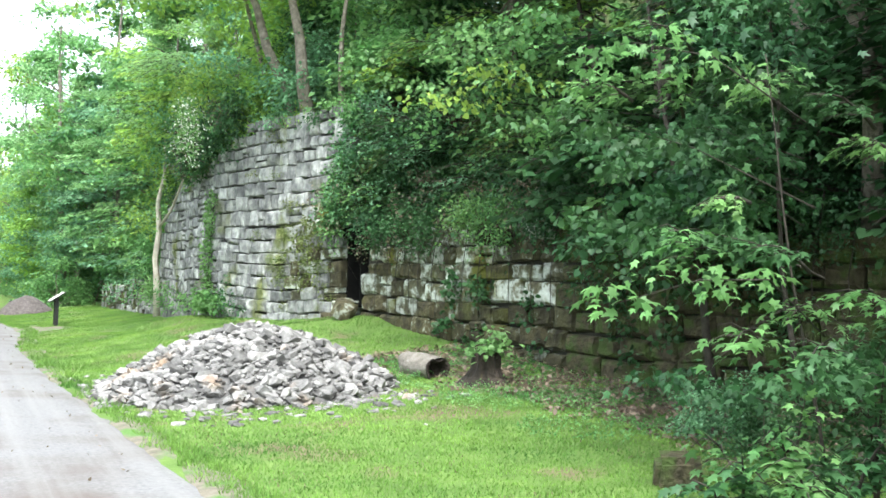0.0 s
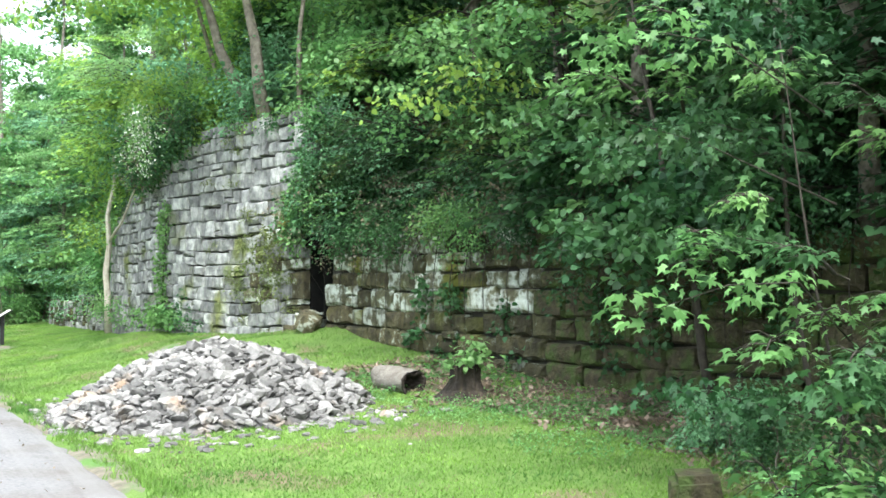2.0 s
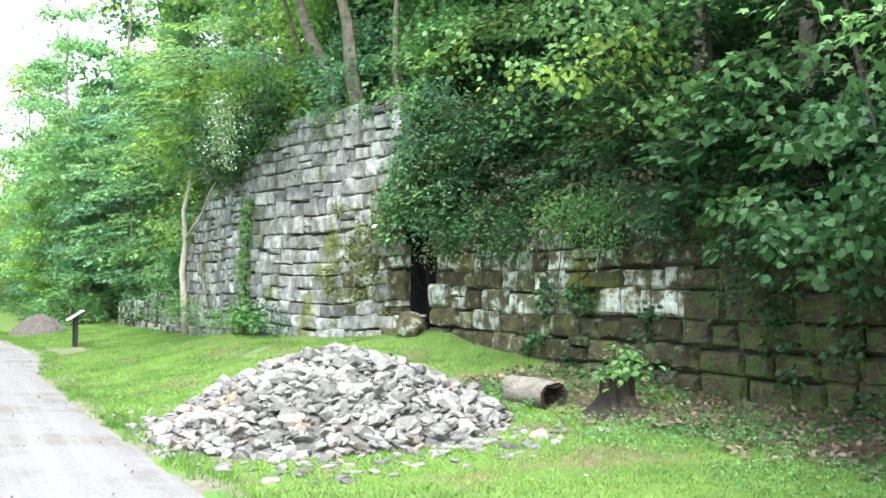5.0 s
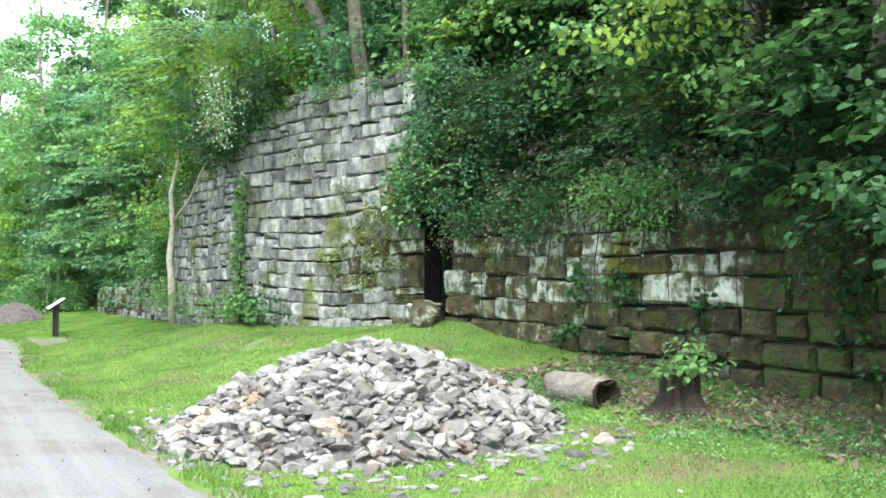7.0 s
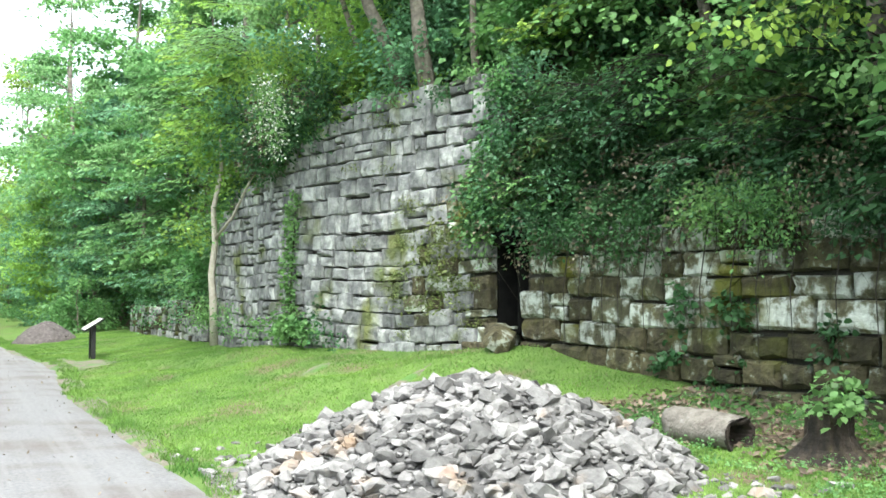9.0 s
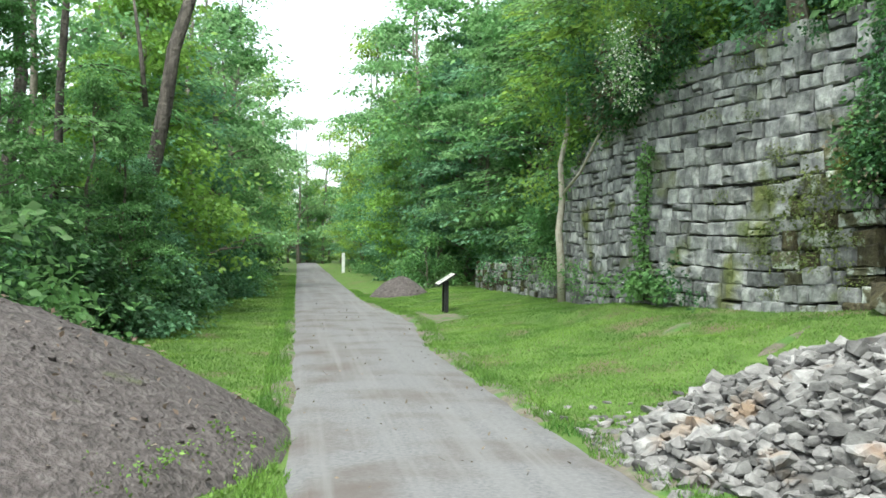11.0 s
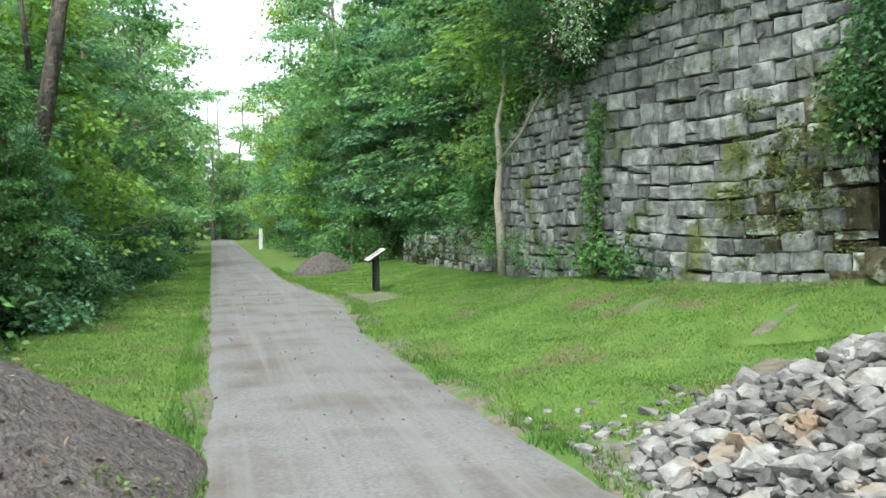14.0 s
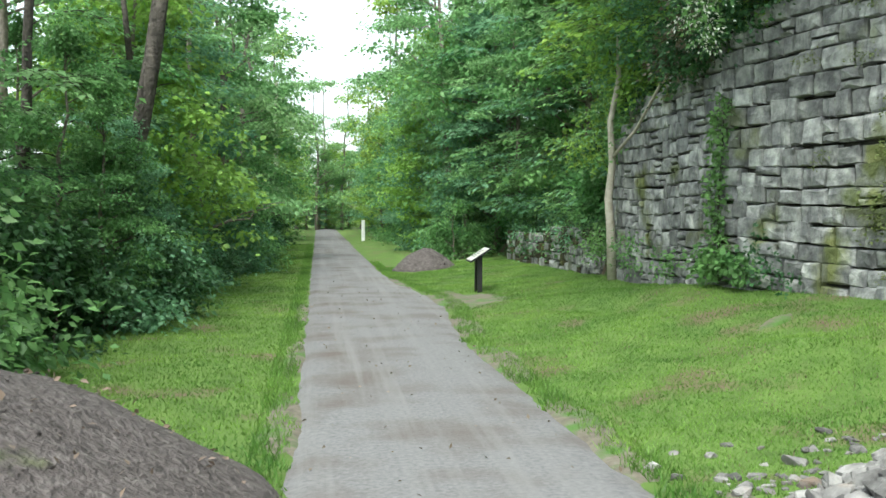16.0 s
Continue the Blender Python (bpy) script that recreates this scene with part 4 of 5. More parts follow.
bare_tree("dead_tree", "thin pale bare trunk leaning at the wall's end", [
    ([(6.0, 24.5, 0.4), (5.98, 24.5, 1.4), (5.9, 24.4, 2.0), (5.97, 24.4, 2.7), (5.9, 24.35, 3.5), (6.05, 24.3, 4.3), (6.0, 24.2, 5.2)], [0.09, 0.085, 0.075, 0.07, 0.06, 0.05, 0.03]),
    ([(5.96, 24.4, 2.8), (6.05, 23.2, 3.25), (6.05, 21.9, 3.9), (6.1, 20.8, 4.4)], [0.035, 0.03, 0.025, 0.012])], DEAD, (6.0, 24.5, 0.4))
for foot, top, rad in (((7.5, 17.15, 4.75), (5.6, 18.2, 9.9), 0.1), ((7.5, 16.35, 4.6), (6.5, 16.9, 10.2), 0.105), ((7.9, 15.5, 4.7), (7.9, 15.9, 10.2), 0.045), ((7.6, 18.9, 4.5), (6.6, 20.1, 10.0), 0.06)):
    pts = bent(foot, top, 0.12, 6, r)
    t = bare_tree("wall_top_tree", "grey leaning tree rooted on top of the wall", [(pts, [rad * (1.5 - 0.9 * min(1, i / 3) * 0.55 - 0.07 * i) for i in range(7)])], BARK, foot)
    cs = [(top[0] - foot[0] + r.uniform(-2.4, 2.2), top[1] - foot[1] + r.uniform(-2.5, 2.5), top[2] - foot[2] + r.uniform(-2.2, 1.5)) for _ in range(70)]
    a, b = leaves(71, cs, 0.7, 55, 0.17, 0.4)
    part("crown", mesh_np("crown", a, b, LEAF_PALE), t)
bare_tree("bank_tree", "grey crooked trunk rising from the bank", [([(9.35, 3.7, 2.2), (9.22, 3.6, 3.4), (9.14, 3.55, 4.05), (8.74, 3.5, 4.45), (8.1, 3.4, 5.3), (7.8, 3.3, 6.4)], [0.12, 0.1, 0.095, 0.085, 0.07, 0.05])], BARK, (9.35, 3.7, 2.2))
bare_tree("leaning_tree", "tall dark leaning tree trunk among the leaves", [(bent((-3.35, 22, -0.1), (-1.55, 22.4, 8.5), 0.16, 8, r), [0.19, 0.17, 0.155, 0.145, 0.135, 0.125, 0.115, 0.1, 0.07]), ([(-2.75, 22.1, 4.2), (-2.85, 22.1, 5.2), (-3.05, 22.2, 6.5)], [0.055, 0.045, 0.02])], TRUNK, (-3.35, 22, -0.1))
for foot, top, rad in (((-4.9, 20.6, -0.1), (-4.6, 20.8, 9), 0.13), ((-4.4, 21.4, -0.1), (-3.9, 21.6, 9), 0.09)):
    bare_tree("forked_tree", "dark upright trunk rising through the leaves", [(bent(foot, top, 0.12, 6, r), [rad * (1.2 - 0.12 * i) for i in range(7)])], TRUNK, foot)


g1, weeds = random.Random(23), []

# ---- black roof and lining added to darken the hole ----
roof_mesh = box("hole_roof", 1.0, 0.62, 0.22, VOID, 0.02)
ob = new("hole_roof", roof_mesh)
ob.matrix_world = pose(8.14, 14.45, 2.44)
tagged(ob, "black slab added over the hole to keep it dark", "stone slab", kind="structure")
# black boxes added round the hole, their colour standing in for its shade
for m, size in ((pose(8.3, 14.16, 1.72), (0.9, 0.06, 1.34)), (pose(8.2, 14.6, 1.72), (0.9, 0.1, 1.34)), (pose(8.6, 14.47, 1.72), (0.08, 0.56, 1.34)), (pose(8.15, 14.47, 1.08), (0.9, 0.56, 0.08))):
    ob = new("hole_shade_lining", box("hole_shade_lining", *size, VOID, 0.01))
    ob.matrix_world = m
    tagged(ob, "black lining added to give the hole its deep shade", "stone slab", kind="structure")
# weeds along the top of the main wall
for k in range(16):
    yy = 15.3 + 0.62 * k
    spots = [(along(yy, FACE) + 0.2 + g1.uniform(-0.15, 0.35), yy + g1.uniform(-0.35, 0.35), along(yy, BANK) + g1.uniform(-0.05, 0.3)) for _ in range(9)]
    weeds.append((spots, k))


# ---- vines and growth on the walls ----
def growth(name, label, category, seed, spots, spread, per, size, mat, flat=0.8, shape=DIAMOND, shape_f=DIAMOND_F, stems=(), group=""):
    """Leafy growth about a list of places, with its stems."""
    foot = spots[0]
    ob = thing(name, *foot, label, category, group)
    rel = [tuple(Vector(p) - Vector(foot)) for p in spots]
    a, b = leaves(seed, rel, spread, per, size, flat, shape, shape_f, up=0.6)
    part("foliage", mesh_np("foliage", a, b, mat), ob)
    if stems:
        v, f = joined([tube([Vector(p) - Vector(foot) for p in pts], [rad * (1 - 0.75 * i / (len(pts) - 1)) for i in range(len(pts))], 5) for pts, rad in stems])
        part("stem", mesh_np("stem", v, f, TWIG, True), ob)
    return ob


g = random.Random(17)


def on_face(y, z, out=0.06):
    lean = 0.035 * max(0, z - along(y, FOOT))
    return (along(y, FACE) + lean - out, y, z)


# the ivy column and the bush at its foot
spots = [on_face(19.9 + g.uniform(-0.16, 0.16), 0.8 + 0.065 * i, 0.07) for i in range(42)]
growth("ivy", "dense green ivy column climbing the stone wall", "ivy", 81, spots, 0.13, 26, 0.07, LEAF, 0.9, HEART, HEART_F, stems=[([on_face(19.85, 0.7, 0.03), on_face(19.95, 1.8, 0.03), on_face(19.9, 3.4, 0.03)], 0.03)])
spots = [on_face(19.55 + g.uniform(-0.6, 0.45), 0.85 + abs(g.gauss(0, 0.2)), 0.12 + g.uniform(0, 0.18)) for _ in range(20)]
growth("ivy_bush", "bushy ivy clump at the foot of the wall", "ivy", 82, spots, 0.2, 26, 0.09, LEAF, 0.8, HEART, HEART_F)
for yy, z, n, mat in ((23.6, 0.9, 10, LEAF), (25.4, 1.0, 22, LEAF), (21.6, 0.8, 8, LEAF), (18.4, 0.95, 8, LEAF_DARK)):
    spots = [on_face(yy + g.uniform(-0.6, 0.6), z + g.uniform(-0.2, 0.45), 0.1 + g.uniform(0, 0.2)) for _ in range(n)]
    growth("wall_weed", "green weeds growing against the wall's foot", "weeds", 83 + n, spots, 0.22, 26, 0.08, mat, group="weeds along the walls")
for spots, k in weeds:
    growth("wall_top_weed", "ragged weeds and grass on top of the wall", "weeds", 500 + k, spots, 0.2, 26, 0.075, (LEAF, LEAF_DARK, LEAF_PALE)[k % 3], group="weeds along the walls")
for k in range(9):
    yy = 26.9 + 1.0 * k
    spots = [on_face(yy + g1.uniform(-0.5, 0.5), along(yy, BANK) + g1.uniform(-0.35, 0.4), g1.uniform(-0.3, 0.12)) for _ in range(9)]
    growth("stub_weed", "green creepers and weeds over the ruined wall stub", "weeds", 540 + k, spots, 0.24, 26, 0.09, (LEAF_DARK, LEAF, LEAF_BLUE)[k % 3], group="weeds along the walls")
# the tuft of weeds that grows out of the wall beside the hole
spots = [on_face(15.9 + g.uniform(-0.95, 0.9), 1.62 + g.uniform(-0.25, 0.4), 0.05 + g.uniform(0, 0.12)) for _ in range(34)]
growth("wall_fern", "ferny weeds sprouting from the mossy stones", "weeds", 91, spots, 0.17, 26, 0.06, LEAF_OLIVE, group="weeds along the walls")
spots = [on_face(15.45 + g.uniform(-0.4, 0.6), 2.4 + g.uniform(-0.3, 0.35), 0.05 + g.uniform(0, 0.15)) for _ in range(16)]
growth("wall_fern", "mixed green weeds hanging beside the hole", "weeds", 92, spots, 0.22, 26, 0.075, LEAF_OLIVE, group="weeds along the walls")
# moss tufts high on the main wall
for k in range(22):
    yy, z = (g.uniform(14.9, 18.8), g.uniform(2.3, 4.6)) if k < 10 else (g.uniform(14.8, 16.8), g.uniform(1.0, 3.2))
    spots = [on_face(yy + g.uniform(-0.25, 0.25), z + g.uniform(-0.06, 0.06), 0.03) for _ in range(5)]
    growth("moss_tuft", "small green moss tuft in a wall joint", "moss", 95 + k, spots, 0.11, 34, 0.035, LEAF_OLIVE, group="moss tufts")
# growth that hangs from the bank over the mossy wall
for k in range(14):
    yy = 0.5 + 1.0 * k + g.uniform(-0.3, 0.3)
    low = 1.35 + 0.75 * abs(noise.noise((yy * 0.7, 0, 5))) * 2 if yy < 7.5 else 2.28 + 0.4 * noise.noise((yy * 0.9, 2, 5))
    spots = [on_face(yy + g.uniform(-0.4, 0.4), g.uniform(low, 2.85), 0.12 + g.uniform(0, 0.35)) for _ in range(22)]
    stems = [([on_face(yy + q, 2.6, 0.1), on_face(yy + q + 0.1, 1.7, 0.12), on_face(yy + q + 0.05, 0.9, 0.1)], 0.012) for q in (-0.2, 0.25)]
    # vines below y 9 take the darkest leaf as painted shade
    growth("hanging_vine", "tangled green vines hanging over the mossy wall", "vine", 110 + k, spots, 0.26, 46, 0.062, g.choice((LEAF, LEAF_DARK, LEAF_DARK)) if yy > 9 else LEAF_SHADE, stems=stems, group="vines over the wall")
for k, (yy, zz) in enumerate(((11.2, 1.3), (10.4, 1.0), (7.0, 1.2), (9.0, 0.8), (6.1, 0.9), (4.4, 1.1), (3.0, 1.2))):
    spots = [on_face(yy + g.uniform(-0.25, 0.25), zz + g.uniform(-0.6, 0.7), 0.06) for _ in range(12)]
    growth("creeper", "thin creeper climbing the mossy stones", "vine", 140 + k, spots, 0.14, 22, 0.075, LEAF_DARK, group="vines over the wall", shape=HEART, shape_f=HEART_F)
# shrubs over the junction of the two walls
for k in range(10):
    yy = g.uniform(12.4, 14.6)
    c = (along(yy, FACE) + g.uniform(0.1, 0.9), yy, g.uniform(2.95, 4.7))
    spots = [(c[0] + g.gauss(0, 0.35), c[1] + g.gauss(0, 0.35), c[2] + g.gauss(0, 0.3)) for _ in range(12)]
    growth("bank_shrub", "leafy green shrub rooted in the bank above the hole", "shrub", 150 + k, spots, 0.3, 50, 0.075, g.choice((LEAF, LEAF_DARK, LEAF_BLUE)), stems=[([(c[0] + 0.3, c[1], 2.4), c], 0.02)], group="shrubs")
for k, (dx, dy, zz) in enumerate(((0.1, -0.12, 3.1), (0.2, -0.1, 3.6), (0.25, -0.08, 4.15), (0.05, -0.25, 2.85), (0.5, -0.5, 3.4))):
    c = (along(14.98, FACE) + dx + 0.1, 14.95 + dy, zz)
    spots = [(c[0] + g1.gauss(0, 0.16), c[1] + g1.gauss(0, 0.14), c[2] + g1.gauss(0, 0.22)) for _ in range(12)]
    growth("bank_shrub", "leafy green shrub rooted in the bank above the hole", "shrub", 700 + k, spots, 0.22, 34, 0.09, (LEAF_DARK, LEAF, LEAF_DARK)[k % 3], stems=[([(c[0] + 0.4, c[1], 2.6), c], 0.02)], group="shrubs")
for k, (yy, zz, out) in enumerate(((14.4, 2.75, 0.1), (14.4, 3.0, 0.15), (14.6, 3.15, 0.05), (14.3, 3.5, 0.15), (14.45, 3.75, 0.05), (14.3, 4.0, 0.1), (14.2, 4.5, 0.05), (14.3, 4.75, 0.1), (14.15, 4.95, 0.0), (14.5, 5.0, -0.1), (14.1, 4.2, 0.1), (13.9, 4.6, 0.0), (13.6, 4.0, 0.0), (14.75, 2.6, 0.1), (14.1, 2.7, 0.2), (13.9, 3.3, 0.1))):
    c = on_face(yy, zz, out)
    spots = [(c[0] + g1.gauss(0, 0.12), c[1] + g1.gauss(0, 0.16), c[2] + g1.gauss(0, 0.18)) for _ in range(12)]
    growth("corner_shrub", "leafy shrub growing over the corner of the wall", "shrub", 760 + k, spots, 0.2, 34, 0.08, (LEAF_DARK, LEAF, LEAF_BLUE)[k % 3], stems=[([(c[0] + 0.4, c[1] - 0.2, zz - 0.2), c], 0.015)], group="shrubs")
# shrubs on the wall's top, the overhang's shade put into their dark leaves
for k in range(12):
    yy = 18.7 + 0.24 * k
    c = on_face(yy, along(yy, BANK) + g1.uniform(0.05, 0.75), g1.uniform(0.1, 0.55))
    spots = [(c[0] + g1.gauss(0, 0.18), c[1] + g1.gauss(0, 0.25), c[2] + g1.gauss(0, 0.22)) for _ in range(12)]
    growth("wall_top_shrub", "dark tangled shrub hanging over the top of the wall", "shrub", 780 + k, spots, 0.24, 36, 0.09, (LEAF_DARK, LEAF_SHADE, LEAF_DARK, WITHERED)[k % 4], stems=[([(c[0] + 0.6, c[1], along(yy, BANK) - 0.1), c], 0.02)], group="shrubs")
# brown dead vines and pale grass in the bank's growth
for k in range(16):
    yy = 5.5 + 0.58 * k + g1.uniform(-0.2, 0.2)
    low = g1.uniform(1.9, 2.6)
    spots = [on_face(yy + g1.gauss(0, 0.22), low + g1.uniform(0, 0.9), 0.15 + g1.uniform(0, 0.4)) for _ in range(10)]
    stems = [([on_face(yy + q, g1.uniform(2.5, 2.9), 0.2), on_face(yy + q + g1.uniform(-0.2, 0.25), 2.2, 0.3), on_face(yy + q + g1.uniform(-0.3, 0.3), g1.uniform(1.2, 1.9), 0.12)], 0.007) for q in (-0.25, 0.02, 0.2)]
    growth("dead_vine", "brown dead vines tangled in the bank's growth", "vine", 720 + k, spots, 0.2, 18, 0.06, (WITHERED, LEAF_DARK, WITHERED)[k % 3], stems=stems, group="vines over the wall")
# the overhang of greenery on the wall's far top, and the flowering vine
for k in range(18):
    yy = g.uniform(20.2, 26.0)
    top = along(yy, BANK)
    c = (along(yy, FACE) + g.uniform(-0.35, 0.5), yy, top + g.uniform(0.6, 2.6))
    spots = [(c[0] + g.gauss(0, 0.4), c[1] + g.gauss(0, 0.5), c[2] + g.gauss(0, 0.35)) for _ in range(14)]
    growth("overhang", "bright green boughs overhanging the top of the wall", "bough", 170 + k, spots, 0.34, 34, 0.11, g.choice((LEAF_PALE, LEAF, LEAF, LEAF_BLUE)), stems=[([(c[0] + 0.8, c[1], top + 0.1), c], 0.03)], group="boughs over the wall")
spots = [(5.45 + g.gauss(0, 0.12), 18.5 + g.gauss(0, 0.25), 5.35 - 0.065 * i + g.gauss(0, 0.05)) for i in range(20)]
vine = growth("flowering_vine", "hanging vine with clusters of small white flowers", "vine", 195, spots, 0.22, 26, 0.08, LEAF)
a, b = leaves(196, [tuple(Vector(p) - Vector(spots[0])) for p in spots], 0.24, 26, 0.05, 0.9)
part("blossom", mesh_np("blossom", a, b, PETAL), vine, "small white blossoms")


# ---- the maple sapling and the boughs close to the walker ----
def bough(parent, seed, path, rad, per, size, mat, spread=0.2, shape=MAPLE, shape_f=MAPLE_F, n=14, flat=0.35):
    """A leafy bough along a path, as two parts of its tree."""
    pts = [Vector(p) - parent.matrix_basis.translation for p in path]
    v, f = tube(pts, [0.32 * rad * (1 - 0.8 * i / (len(pts) - 1)) for i in range(len(pts))], 5)
    limb = part("limb", mesh_np("limb", v, f, TWIG, True), parent)
    rr = random.Random(seed)
    cs = []
    for i in range(n):
        t = (0.25 + 0.75 * i / (n - 1)) * (len(pts) - 1)
        k = min(int(t), len(pts) - 2)
        c = pts[k].lerp(pts[k + 1], t - k)
        cs.append((c.x + rr.gauss(0, spread * 0.7), c.y + rr.gauss(0, spread * 0.7), c.z + rr.gauss(0, spread * 0.3)))
    a, b = leaves(seed, cs, spread, per, size, flat, shape, shape_f, droop=0.55)
    tagged(part("leaf_spray", mesh_np("leaf_spray", a, b, mat), limb), kind="stuff")


def sapling(foot, height, label, trunk_r=0.02, top=(0, 0)):
    z = terrain(foot[0], foot[1])
    ob = thing("maple_sapling", foot[0], foot[1], z, label, "tree", "maple saplings")
    v, f = tube(bent((0, 0, -0.1), (top[0], top[1], height), 0.08, 6, g), [trunk_r * (1 - 0.12 * i) for i in range(7)], 7)
    part("trunk", mesh_np("trunk", v, f, TWIG, True), ob)
    return ob


s1 = sapling((6.5, 1.5), 3.1, "maple sapling with pale-tipped lobed leaves and spreading boughs", 0.014, top=(-0.4, 0.3))
z1 = terrain(6.5, 1.5)
# lit boughs in the plain leaf, shaded ones painted with the dark leaf
bough(s1, 301, [(6.4, 1.5, z1 + 1.1), (5.6, 1.2, 1.62), (4.9, 1.05, 1.6), (4.25, 0.98, 1.45)], 0.02, 9, 0.085, LEAF, 0.15, n=12)
bough(s1, 302, [(6.4, 1.6, z1 + 2.0), (5.9, 2.3, 2.6), (5.5, 2.9, 2.85), (5.1, 3.4, 2.9)], 0.02, 12, 0.085, LEAF_DARK, 0.2)
bough(s1, 303, [(6.3, 1.6, z1 + 2.6), (5.7, 1.9, 3.2), (5.2, 2.2, 3.3), (4.7, 2.4, 3.1)], 0.02, 12, 0.085, LEAF, 0.22)
bough(s1, 304, [(6.4, 1.5, z1 + 1.5), (6.2, 2.0, 1.9), (5.9, 2.3, 2.0), (5.6, 2.6, 1.95)], 0.02, 14, 0.085, LEAF_DARK, 0.2)
bough(s1, 305, [(6.4, 1.4, z1 + 0.7), (6.1, 1.1, 1.0), (5.7, 0.9, 1.1), (5.3, 0.8, 1.05)], 0.018, 13, 0.085, LEAF_DARK, 0.2)
bough(s1, 306, [(6.5, 1.5, z1 + 0.5), (6.3, 2.0, 0.75), (6.1, 2.5, 0.85), (5.9, 2.9, 0.8)], 0.018, 13, 0.085, LEAF_DARK, 0.2)
# this maple's shade is put into its leaf colours
s2 = sapling((7.4, 2.6), 4.6, "young maple with dense lobed leaves darkened as in shade", 0.026, (-0.5, 0.2))
z2 = terrain(7.4, 2.6)
for i in range(12):
    a = g.uniform(-0.5, 1.1) + math.pi
    h = 1.9 + 0.28 * i
    d = g.uniform(0.9, 1.6)
    bough(s2, 320 + i, [(7.3, 2.6, z2 + h), (7.3 + 0.5 * d * math.cos(a), 2.6 - 0.5 * d * math.sin(a), z2 + h + 0.3), (7.3 + d * math.cos(a), 2.6 - d * math.sin(a), z2 + h + 0.25)], 0.018, 18, 0.085, (LEAF_DARK, LEAF_SHADE, LEAF_DARK)[i % 3], 0.26)
s3 = sapling((8.2, 4.6), 4.4, "broad-leaved sapling leaning out from the mossy wall", 0.05, (-0.6, 0.6))
# dark leaf colours here carry the shade before the mossy wall
for i, (tip, mat) in enumerate((((7.2, 6.0, 2.35), LEAF_DARK), ((6.9, 5.6, 2.0), LEAF_SHADE), ((7.3, 5.2, 2.9), LEAF_DARK), ((7.0, 4.4, 2.5), LEAF_DARK), ((7.5, 6.3, 3.3), LEAF_DARK), ((7.3, 4.8, 2.2), LEAF_DARK), ((7.3, 3.9, 3.2), LEAF_DARK), ((7.0, 3.6, 2.6), LEAF_SHADE))):
    s = Vector((8.1, 4.7, max(1.0, tip[2] - 0.6)))
    bough(s3, 340 + i, [s, s.lerp(Vector(tip), 0.5) + Vector((0, 0, 0.2)), tip], 0.02, 20, 0.092, mat, 0.3, HEART, HEART_F, 12)
# the boughs that hang into view from the trees on the bank
s4 = sapling((9.6, 8.6), 4.5, "leaning young tree on the bank with pale hanging leaves", 0.06, (-0.8, 0.3))
for i, (tip, mat) in enumerate((((6.4, 8.1, 3.9), LEAF_PALE), ((6.9, 9.2, 4.2), LEAF), ((6.4, 7.2, 4.3), LEAF), ((7.0, 8.6, 4.7), LEAF), ((6.4, 9.9, 4.6), LEAF), ((7.2, 10.4, 3.8), LEAF), ((7.0, 6.6, 4.6), LEAF), ((7.4, 7.6, 3.4), LEAF))):
    s = Vector((9.0, 8.7, tip[2] + 0.3))
    bough(s4, 360 + i, [s, s.lerp(Vector(tip), 0.55) + Vector((0, 0, 0.35)), tip], 0.025, 24, 0.078, mat, 0.34, HEART, HEART_F, 11)
